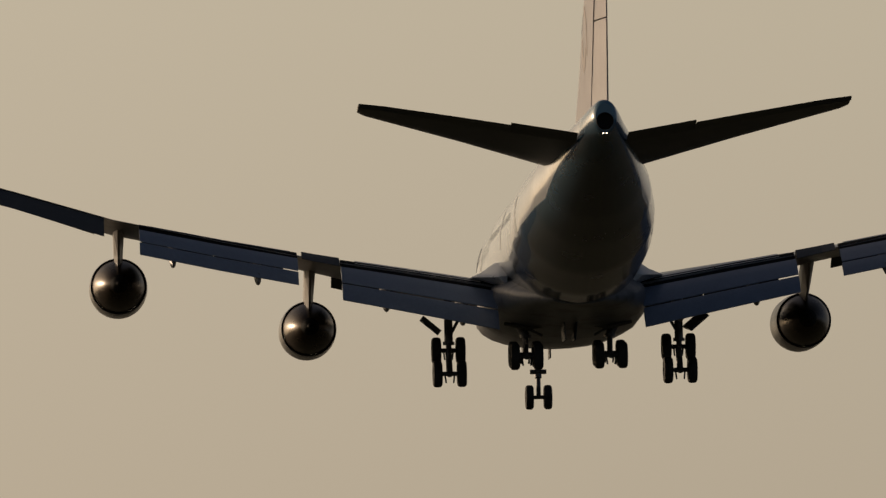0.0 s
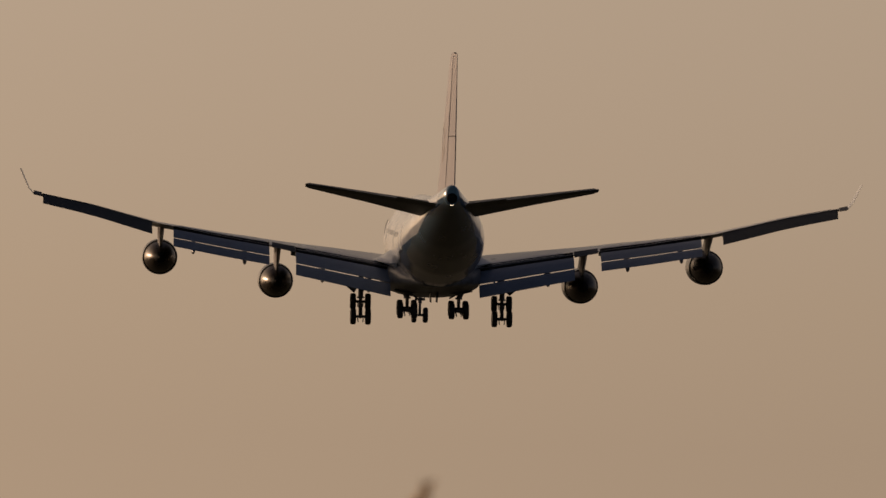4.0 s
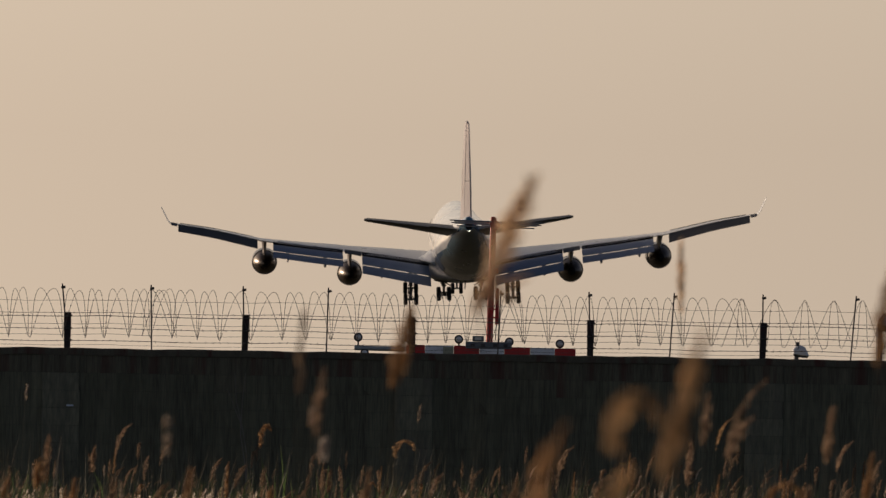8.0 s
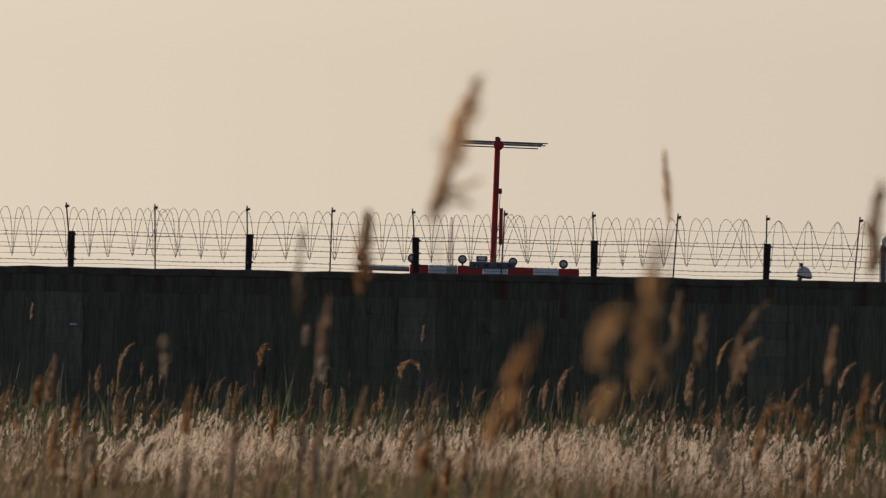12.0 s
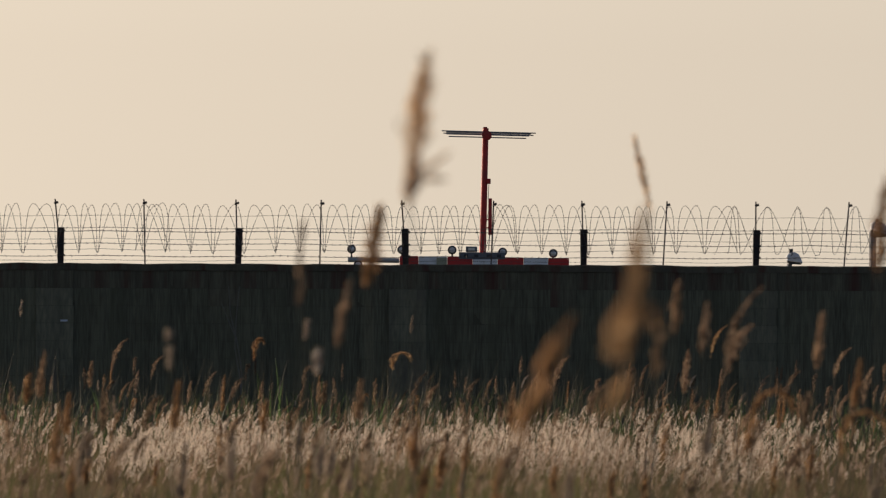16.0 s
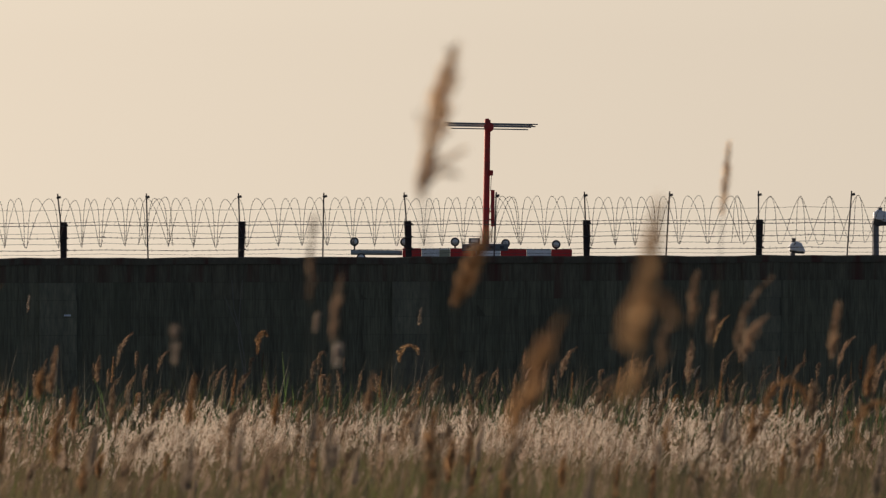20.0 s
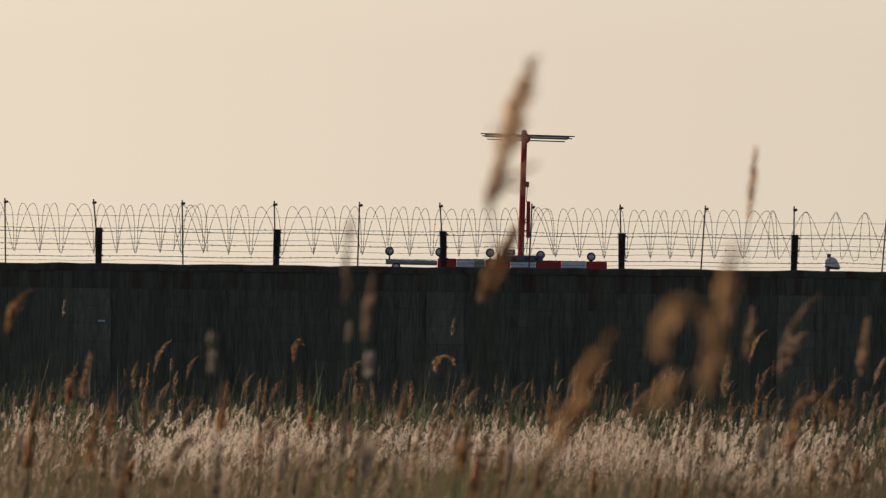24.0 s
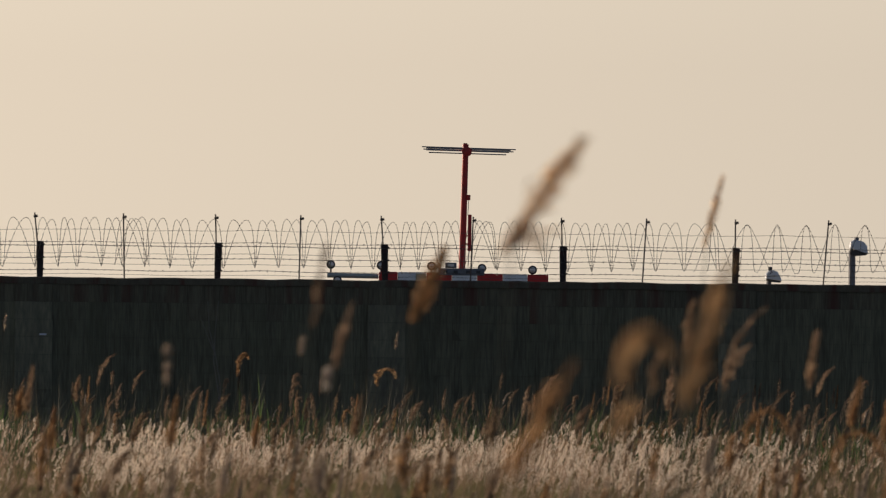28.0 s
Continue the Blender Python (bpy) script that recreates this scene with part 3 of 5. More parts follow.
        rings(bm, [[Vector((side * (x + v), y0 + (y1 - y0) * u, z)) for u, v in ((0, 0), (0.2, 0.06), (1, 0.01), (1, -0.01), (0.2, -0.06))]
                   for x, y0, y1, z in ((30.2, -13.7, -17.4, 3.15), (30.7, -15.0, -17.6, 3.7), (31.3, -17.0, -18.3, 5.1))])
        part("winglet", bm, M_DOOR, wing, "thin pale upswept winglet", smooth=True)

        def flap(xa, xb, k0, k1):
            def scale(x):
                return k0 + (k1 - k0) * (x - xa) / (xb - xa)

            for nm, a, b, th in (("fore_flap", (0.7, -0.13), (-0.2, -0.44), 0.2), ("mid_flap", (-0.32, -0.54), (-2.1, -1.22), 0.36), ("aft_flap", (-2.07, -1.35), (-3.14, -2.08), 0.29)):
                bm = bmesh.new()
                slab(bm, xa, xb, lambda x: ((wing_te(x) + a[0] * scale(x), wing_z(x) - 0.02 + a[1] * scale(x)),
                                            (wing_te(x) + b[0] * scale(x), wing_z(x) - 0.02 + b[1] * scale(x)), th * scale(x)), side)
                part(nm, bm, M_DUCT if nm == "fore_flap" else M_FLAP, wing, "lowered blue-grey flap panel" if nm != "fore_flap" else "dark slotted fore flap", smooth=True)

        flap(3.35, 10.5, 1.18, 1.02)
        flap(12.5, 19.8, 0.82, 0.76)
        for xa, xb, drop, nm in ((10.55, 12.3, 0.35, "inboard_aileron"), (21.4, 29.6, 0.9, "outboard_aileron"), (29.7, 30.3, 0.15, "tip_panel")):
            bm = bmesh.new()
            slab(bm, xa, xb, lambda x: ((wing_te(x) + 0.35, wing_z(x) - 0.12), (wing_te(x) - 0.75, wing_z(x) - 0.12 - drop * (1.0 - 0.25 * (x - xa) / (xb - xa))), 0.26), side)
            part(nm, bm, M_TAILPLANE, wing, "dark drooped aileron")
        for x, k in ((5.0, 1.0), (8.5, 0.95), (14.4, 0.8), (18.3, 0.76)):
            bm = bmesh.new()
            yy, zz = wing_te(x), wing_z(x)
            loops = []
            for u, r in ((2.6, 0.03), (2.2, 0.2), (1.2, 0.36), (0, 0.42), (-1.2, 0.4), (-2.0, 0.3), (-2.35, 0.06)):
                c = Vector((side * x, yy + (u - 0.9) * k, zz - (1.2 + (0.42 * max(0, -u))) * k - 0.12))
                loops.append([c + Vector((r * k * 0.62 * math.cos(q), 0, r * k * 1.2 * math.sin(q))) for q in (2 * math.pi * j / 12 for j in range(12))])
            rings(bm, loops)
            part("flap_track_fairing", bm, M_WING, wing, "canoe-shaped flap track fairing", smooth=True)
        # leading-edge flaps hanging below the nose of the wing
        for xa, xb in ((4.2, 7.2), (7.24, 10.6), (12.9, 16.2), (16.24, 19.6), (21.8, 25.6), (25.64, 29.4)):
            bm = bmesh.new()
            slab(bm, xa, xb, lambda x: ((wing_le(x) + 0.75, wing_z(x) - 0.02 * (wing_le(x) - wing_te(x)) - 0.85 + 0.018 * x), (wing_le(x) - 0.1, wing_z(x) - 0.02 * (wing_le(x) - wing_te(x)) - 0.02), 0.12), side)
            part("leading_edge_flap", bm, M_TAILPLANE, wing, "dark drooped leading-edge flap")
        # spoiler panels along the upper surface
        for xa, xb in ((4.0, 6.8), (6.85, 9.8), (12.8, 15.9), (15.95, 19.4)):
            bm = bmesh.new()
            slab(bm, xa, xb, lambda x: ((wing_te(x) + 1.6, wing_z(x) - 0.02), (wing_te(x) + 0.2, wing_z(x) - 0.2), 0.08), side)
            part("spoiler_panel", bm, M_WINGTOP, wing)
    for x, y, z in ((-11.7, 3.4, -3.2), (11.7, 3.4, -3.2), (-20.7, -4.9, -1.46), (20.7, -4.9, -1.46)):
        nacelle(plane, x, y, z)
    # landing gear
    for side in (-1, 1):
        bogie(plane, "wing_gear", side * 5.37, -1.7, -6.32, -2.2, 50, 1.13, 1.47, door=side)
        bogie(plane, "body_gear", side * 1.95, -4.9, -5.72, -3.2, 6, 1.08, 1.47, lean=side * 0.5)
        bm = bmesh.new()
        box(bm, -0.03, 0.03, -1.3, 1.3, -1.35, 0.0, 0.01, Matrix.Translation((side * 0.34, -6.2, -3.1)) @ pose(0, 0, 0, 0, side * 5, 0))
        part("belly_gear_door", bm, M_BELLY, plane, "open belly gear door")
        bm = bmesh.new()
        tube(bm, ((side * 0.95, -5.4, -3.62), (side * 1.9, -5.5, -3.75), (side * 2.95, -5.4, -3.55)), (0.1, 0.14, 0.08), 8)
        tube(bm, ((side * 1.2, -5.5, -4.15), (side * 2.05, -5.5, -3.7)), 0.06, 8)
        part("bay_linkage", bm, M_GEAR, plane, "dark linkage in the open gear bay")
    gear = part("nose_gear", bmesh.new(), M_GEAR, plane)
    bm = bmesh.new()
    tube(bm, ((0, 22.4, -2.9), (0, 21.8, -5.0)), 0.17, 12)
    tube(bm, ((0, 21.8, -5.0), (0, 21.75, -5.95)), 0.11, 12)
    part("strut", bm, M_GEAR, gear, smooth=True)
    bm = bmesh.new()
    tube(bm, ((-0.46, 21.75, -5.95), (0.46, 21.75, -5.95)), 0.1, 10)
    part("axle", bm, M_GEAR, gear)
    bm = bmesh.new()
    tube(bm, ((-0.4, 21.8, -4.7), (0.4, 21.8, -4.7)), 0.12, 10)
    part("steering_collar", bm, M_GEAR, gear)
    bm = bmesh.new()
    tube(bm, ((0, 21.8, -5.0), (0, 24.2, -3.1)), 0.08, 8)
    part("drag_brace", bm, M_GEAR, gear)
    for h in (-0.45, 0.45):
        wheel(gear, h, 21.75, -5.95, 0.6, 0.4)
    for h in (-1, 1):
        bm = bmesh.new()
        box(bm, -0.025, 0.025, -1.0, 1.0, -0.9, 0, 0.01, Matrix.Translation((h * 0.65, 23.2, -3.1)))
        part("nose_gear_door", bm, M_BELLY, gear)
    return plane


# ---- ground ----
def ground():
    bm = bmesh.new()
    ys = [-3000, -400, -60, 0, 15, 40, 70, 100, 130, 150, 166, 175, 230, 300, 500, 800, 1000, 1500, 2500, 4900]
    xs = [-3000, -600, -120, -40, -15, -8, -3, 0, 3, 8, 15, 40, 120, 600, 3000]

    def h(x, y):
        z = 0.06 * math.sin(x * 0.7 + y * 0.13) + 0.05 * math.sin(y * 0.31) if 10 < y < 160 and abs(x) < 60 else 0.0
        return z - 6.25 * min(1, max(0, (y - 300) / 700))

    v = [[bm.verts.new((x, y, h(x, y))) for x in xs] for y in ys]
    for r0, r1 in zip(v, v[1:]):
        for i in range(len(xs) - 1):
            bm.faces.new((r0[i], r0[i + 1], r1[i + 1], r1[i]))
    tagged(part("ground", bm, M_GROUND, smooth=True), "grassy soil ground sloping gently down beyond the wall", "ground", kind="structure")


ground()
plane = jumbo_jet()

# ---- wall: 168 m off, with coping ----
WALL_Y = 168.0


def wall_top(x):
    return 3.36 + 0.0018 * x


def perimeter_wall():
    wall = thing("wall_perimeter", Matrix(), "long dark grey concrete block wall with a stained coping", "wall", kind="structure")
    bm = bmesh.new()
    loops = [[Vector((x, WALL_Y - 0.016, -0.1)), Vector((x, WALL_Y + 0.22, -0.1)), Vector((x, WALL_Y + 0.22, wall_top(x) - 0.1)), Vector((x, WALL_Y - 0.016, wall_top(x) - 0.1))] for x in (-260, -60, -20, -9.6, 9.6, 20, 60, 260)]
    rings(bm, loops)
    part("wall_core", bm, M_JOINT, wall, "dark recessed mortar and core")
    bm = bmesh.new()
    rng = random.Random(3)
    loops = []
    x = -260
    while x < 260:
        z = wall_top(x) + (rng.uniform(-0.012, 0.012) if abs(x) < 12 else 0)
        loops.append([Vector((x, WALL_Y - 0.045, z - 0.12)), Vector((x, WALL_Y - 0.05, z - 0.02)), Vector((x, WALL_Y - 0.02, z)), Vector((x, WALL_Y + 0.24, z)), Vector((x, WALL_Y + 0.26, z - 0.12))])
        x += 0.42 if abs(x + 0.2) < 12 else 8
    rings(bm, loops)
    part("coping", bm, M_COPING, wall, "rust-stained concrete coping", smooth=False)
    return wall


wall = perimeter_wall()


def wall_blocks():
    """Blocks in straight columns with recessed joints: the middle ones single, the rest joined."""
    size, gap = 0.3, 0.004
    rng = random.Random(5)
    shared = {}
    for w in (0.26, 0.3, 0.34, 0.45):
        for nm, mat in (("block", M_BLOCK), ("stained_block", M_RUSTY)):
            bm = bmesh.new()
            box(bm, -w / 2 + gap / 2, w / 2 - gap / 2, -0.02, 0.03, -size / 2 + gap / 2, size / 2 - gap / 2, 0.004)
            shared[nm, w] = mesh_of(nm, bm, mat)
    rest, faces, tops = [], [], []
    x = -10.2
    while x < 10.2:
        w = rng.choice((0.26, 0.3, 0.3, 0.34, 0.45))
        x += w / 2
        for row in range(10):
            z = wall_top(x) - 0.12 - size * (row + 0.5)
            proud = WALL_Y + rng.uniform(-0.003, 0.003)
            if row < 8 and abs(x) <= 5.6:
                ob = new("block", shared["stained_block" if row == 0 or row == 1 and rng.random() < 0.25 else "block", w])
                ob.parent = wall
                ob.location = (x, proud, z)
                ob.rotation_euler = (rng.uniform(-0.008, 0.008), rng.uniform(-0.004, 0.004), rng.uniform(-0.008, 0.008))
            else:
                g, h, k = w / 2 - gap / 2, size / 2 - gap / 2, len(rest)
                rest += [(x - g, proud - 0.02, z - h), (x + g, proud - 0.02, z - h), (x + g, proud - 0.02, z + h), (x - g, proud - 0.02, z + h),
                         (x - g, proud + 0.03, z - h), (x + g, proud + 0.03, z - h), (x + g, proud + 0.03, z + h), (x - g, proud + 0.03, z + h)]
                faces += [(k, k + 1, k + 2, k + 3), (k, k + 4, k + 5, k + 1), (k + 1, k + 5, k + 6, k + 2), (k + 2, k + 6, k + 7, k + 3), (k + 3, k + 7, k + 4, k)]
                tops += [int(row == 0)] * 5
        x += w / 2
    me2 = bpy.data.meshes.new("outer_blocks")
    me2.from_pydata(rest, [], faces)
    me2.materials.append(M_BLOCK)
    me2.materials.append(M_RUSTY)
    me2.polygons.foreach_set("material_index", tops)
    ob = new("outer_blocks", me2)
    ob.parent = wall
    tagged(ob, "further grey blocks of the same wall", kind="stuff")
    # piers of larger blocks
    for x in (-6.8, -0.78, 5.2):
        for row in range(10):
            bm = bmesh.new()
            box(bm, -0.32, 0.32, -0.045, -0.026, -0.148, 0.148, 0.003, Matrix.Translation((x + rng.uniform(-0.01, 0.01), WALL_Y, wall_top(x) - 0.27 - 0.3 * row)))
            part("pier_block", bm, M_RUSTY if row == 0 else M_PIER, wall)


# ---- fence on the wall ----
POSTS = ((-9.75, 0.62), (-6.71, 0.63), (-3.68, 0.6), (-0.82, 0.62), (2.216, 0.61), (5.156, 0.6), (8.2, 0.61))


def fence_post():
    post = thing("fence_post", Matrix(), "short dark concrete fence post standing on the wall", "post", "posts on the wall")
    bm = bmesh.new()
    rings(bm, [[Vector((sx * w, 0.1 + sy * w * 0.8, z)) for sx, sy in ((-1, -0.7), (-0.7, -1), (0.7, -1), (1, -0.7), (1, 0.7), (0.7, 1), (-0.7, 1), (-1, 0.7))] for z, w in ((-0.05, 0.05), (0.0, 0.052), (0.3, 0.058), (0.6, 0.062), (0.615, 0.052))])
    shaft = part("shaft", bm, M_POST, post)
    for z in (0.14, 0.34, 0.56):
        bm = bmesh.new()
        tube(bm, ((0.045, 0.04, z), (0.075, 0.02, z)), (0.018, 0.014), 8)
        part("wire_clamp", bm, M_BAR, shaft, "rusty wire clamp")
    return post


first = fence_post()
first.matrix_world = pose(POSTS[0][0], WALL_Y, wall_top(POSTS[0][0]))
for k, (x, h) in enumerate(POSTS[1:]):
    copy_thing(first, pose(x, WALL_Y, wall_top(x), 0, 1.6 * math.sin(k * 2.1), 0))

BARS = ((-8.3, -8.33), (-6.7, -6.816), (-5.271, -5.3), (-3.688, -3.727), (-2.288, -2.269), (-0.811, -0.898), (0.637, 0.676), (2.22, 2.182), (3.572, 3.639), (5.155, 5.155), (6.661, 6.748), (8.1, 8.12))
for x0, x1 in BARS:
    bar = thing("support_bar", pose(x0, WALL_Y + 0.2, wall_top(x0)), "thin rusted steel bar holding up razor wire", "bar", "bars on the wall")
    bm = bmesh.new()
    tube(bm, ((0, 0, -0.05), ((x1 - x0) * 0.55, 0.02, 0.6), (x1 - x0, 0.05, 1.1)), 0.014, 6)
    rod = part("rod", bm, M_BAR, bar)
    bm = bmesh.new()
    tube(bm, ((x1 - x0 - 0.01, 0.04, 1.03), (x1 - x0 + 0.05, 0.02, 1.045)), 0.024, 6)
    part("hook", bm, M_BAR, rod)


def barbed_wire(y, rise, radius, barbs, seed, sag=0.02):
    rng = random.Random(seed)
    wire = thing("barbed_wire", Matrix(), "taut barbed steel wire strung along the wall", "wire", "wires on the wall")
    bm = bmesh.new()
    pts = []
    for k in range(-80, 81):
        x = k * 0.25
        u = (x % 3.0) / 3.0
        pts.append((x, WALL_Y + y, wall_top(x) + rise - sag * 4 * u * (1 - u) + 0.004 * math.sin(x * 5 + seed)))
    tube(bm, pts, radius, 5)
    part("strand", bm, M_WIRE, wire)
    if barbs:
        verts, faces = [], []
        x = -9.8
        while x < 9.8:
            u = (x % 3.0) / 3.0
            z = wall_top(x) + rise - sag * 4 * u * (1 - u)
            for q in range(2):
                a, s = rng.uniform(0, 6.28), 0.03
                k = len(verts)
                dx, dz = s * math.cos(a), s * math.sin(a)
                verts += [(x - dx, WALL_Y + y - 0.01, z - dz), (x + dz * 0.15, WALL_Y + y - 0.012, z - dx * 0.15), (x + dx, WALL_Y + y - 0.01, z + dz), (x - dz * 0.15, WALL_Y + y + 0.012, z + dx * 0.15)]
                faces += [(k, k + 1, k + 2), (k, k + 2, k + 3), (k, k + 1, k + 3), (k + 1, k + 2, k + 3)]
            x += 0.125 + rng.uniform(-0.02, 0.02)
        me = bpy.data.meshes.new("barbing")
        me.from_pydata(verts, [], faces)
        me.materials.append(M_WIRE)
        ob = new("barbing", me)
        ob.parent = wire
        tagged(ob, "short twisted barbs", kind="stuff")


for y, rise, radius, barbs, seed in ((0.04, 0.56, 0.0056, True, 1), (0.04, 0.35, 0.005, True, 2), (0.04, 0.14, 0.005, True, 3),
                                     (0.24, 0.83, 0.0032, False, 4), (0.24, 0.62, 0.004, True, 5), (0.24, 0.43, 0.0034, False, 6), (0.24, 0.25, 0.0034, False, 7), (0.24, 0.07, 0.003, False, 8)):
    barbed_wire(y, rise, radius, barbs, seed)


def razor_coil(x0, x1, seed, pinch=0.085, skew=-0.1, pitches=(0.34, 0.4, 0.46, 0.54)):
    """A stretched, clipped coil: two strands skewed against each other that meet at their feet (skew below 0) or at their crowns."""
    rng = random.Random(seed)
    coil = thing("razor_wire_coil", Matrix(), "stretched coil of rusty razor wire above the wall", "razor wire", "razor coils")
    feet = [x0]
    while feet[-1] < x1:
        feet.append(feet[-1] + rng.choice(pitches) + rng.uniform(-0.03, 0.03))
    for strand in (0, 1):
        pts = []
        lean = skew if strand else -skew
        for a, b in zip(feet, feet[1:]):
            r = 0.412 + rng.uniform(-0.02, 0.012)
            for k in range(26):
                th = math.pi + 2 * math.pi * k / 26
                u = k / 26 + pinch * math.sin(th) - lean * math.cos(th) + (2 * abs(skew) if strand else 0)
                pts.append((a + (b - a) * u, WALL_Y + 0.2 + (0.2 if strand else -0.2) * math.sin(th), wall_top(a) + 0.605 + 0.012 * math.sin(a * 2.0) + r * math.cos(th)))
        bm = bmesh.new()
        tube(bm, pts, 0.0039, 4)
        part("tape", bm, M_WIRE, coil)
        verts, faces = [], []
        for i in range(1, len(pts) - 2):
            p = Vector(pts[i])
            d = (Vector(pts[i + 1]) - p).normalized()
            n = d.cross(Vector((0, 1, 0))).normalized()
            for s in (-1, 1):
                verts += [p + n * s * 0.011 - d * 0.012, p + d * 0.012 + Vector((0, 0.003, 0)), p - d * 0.012]
                faces.append((len(verts) - 3, len(verts) - 2, len(verts) - 1))
        me = bpy.data.meshes.new("razor_edge")
        me.from_pydata([tuple(v) for v in verts], [], faces)
        me.materials.append(M_WIRE)
        ob = new("razor_edge", me)
        ob.parent = coil
        tagged(ob, "small razor blades along the tape", kind="stuff")


razor_coil(-10.6, -5.32, 11)
razor_coil(-5.5, 0.65, 12)
razor_coil(0.6, 4.6, 13)
razor_coil(4.5, 10.4, 14, 0.02, 0.12, (0.46, 0.54, 0.62))

# ---- approach lights and aerial mast behind the wall, 240 m off ----
LY = 240.0


def approach_bar():
    bar = thing("approach_light_bar", Matrix(), "red and white banded crossbar carrying approach lights", "light bar")
    edges = (-1.322, -0.86, -0.16, 0.46, 1.07, 1.7, 2.3, 2.81)
    for k, (a, b) in enumerate(zip(edges, edges[1:])):
        bm = bmesh.new()
        z = 4.035 - 0.008 * (a + b) / 2
        box(bm, a + 0.002, b - 0.002, LY - 0.12, LY + 0.12, z - 0.12, z + 0.105, 0.03)
        part("band", bm, M_RED if k % 2 == 0 else M_WHITE, bar, "red painted band" if k % 2 == 0 else "white painted band")
    bm = bmesh.new()
    box(bm, -0.42, -0.17, LY - 0.15, LY - 0.124, 3.935, 4.115, 0.008)
    part("plate", bm, M_TAPE, bar, "faded yellow-green plate")
    for x in (-1.1, 2.6):
        bm = bmesh.new()
        tube(bm, ((x, LY, -0.1), (x, LY, 3.89)), 0.07, 10)
        part("leg", bm, M_RED, bar)
    return bar


approach_bar()
arm = thing("side_light_arm", Matrix(), "pale green pipe arm carrying a runway lamp", "pipe")
bm = bmesh.new()
tube(bm, ((-2.58, LY, 4.05), (-1.33, LY, 4.035)), 0.062, 10)
part("pipe", bm, M_PIPE, arm)
bm = bmesh.new()
tube(bm, ((-2.3, LY, 4.0), (-2.3, LY, -0.1)), 0.04, 8)
part("leg", bm, M_PIPE, arm)


def approach_lamp(x, z, down=False, lit=True):
    lamp = thing("approach_lamp", pose(x, LY, z), "round dark approach lamp with a pale glass on a short stem", "lamp", "approach lamps")
    bm = bmesh.new()
    lathe(bm, ((-0.07, 0.02), (-0.065, 0.085), (-0.05, 0.108), (0.02, 0.104), (0.1, 0.06), (0.13, 0.02)), Matrix(), 20, True)
    housing = part("housing", bm, M_LAMPBODY, lamp, smooth=True)
    bm = bmesh.new()
    lathe(bm, ((-0.085, 0.01), (-0.083, 0.045), (-0.071, 0.07)), Matrix(), 18, True)
    part("glass", bm, M_LENS, housing, "pale lamp glass", smooth=True)
    bm = bmesh.new()
    tube(bm, ((0, 0.02, 0.1 if down else -0.1), (0, 0.02, 0.16 if down else -0.24)), 0.022, 8)
    part("stem", bm, M_LAMPBODY, lamp)


for x, z, d in ((-2.492, 4.31, False), (-1.27, 4.3, False), (-0.041, 4.3, False), (1.19, 4.26, False), (2.423, 4.232, False), (-2.33, 3.93, True)):
    approach_lamp(x, z, d)

cab = thing("junction_box", pose(0, LY, 0), "grey metal junction box with a small lamp on top", "box")
bm = bmesh.new()
box(bm, 0.125, 1.25, -0.14, 0.14, 4.08, 4.25, 0.02)
cabinet = part("cabinet", bm, M_GREY, cab)
bm = bmesh.new()
box(bm, 0.29, 0.57, -0.12, 0.12, 4.255, 4.39, 0.02)
unit = part("top_unit", bm, M_GREY, cab)
bm = bmesh.new()
box(bm, 0.35, 0.51, -0.135, -0.122, 4.285, 4.36, 0.005)
part("window", bm, M_LENS, unit, "dim glass window")
for x in (0.3, 0.55, 0.85, 1.1):
    bm = bmesh.new()
    box(bm, x - 0.05, x + 0.05, -0.155, -0.142, 4.12, 4.2, 0.005)
    part("cover_plate", bm, M_LAMPBODY, cabinet)


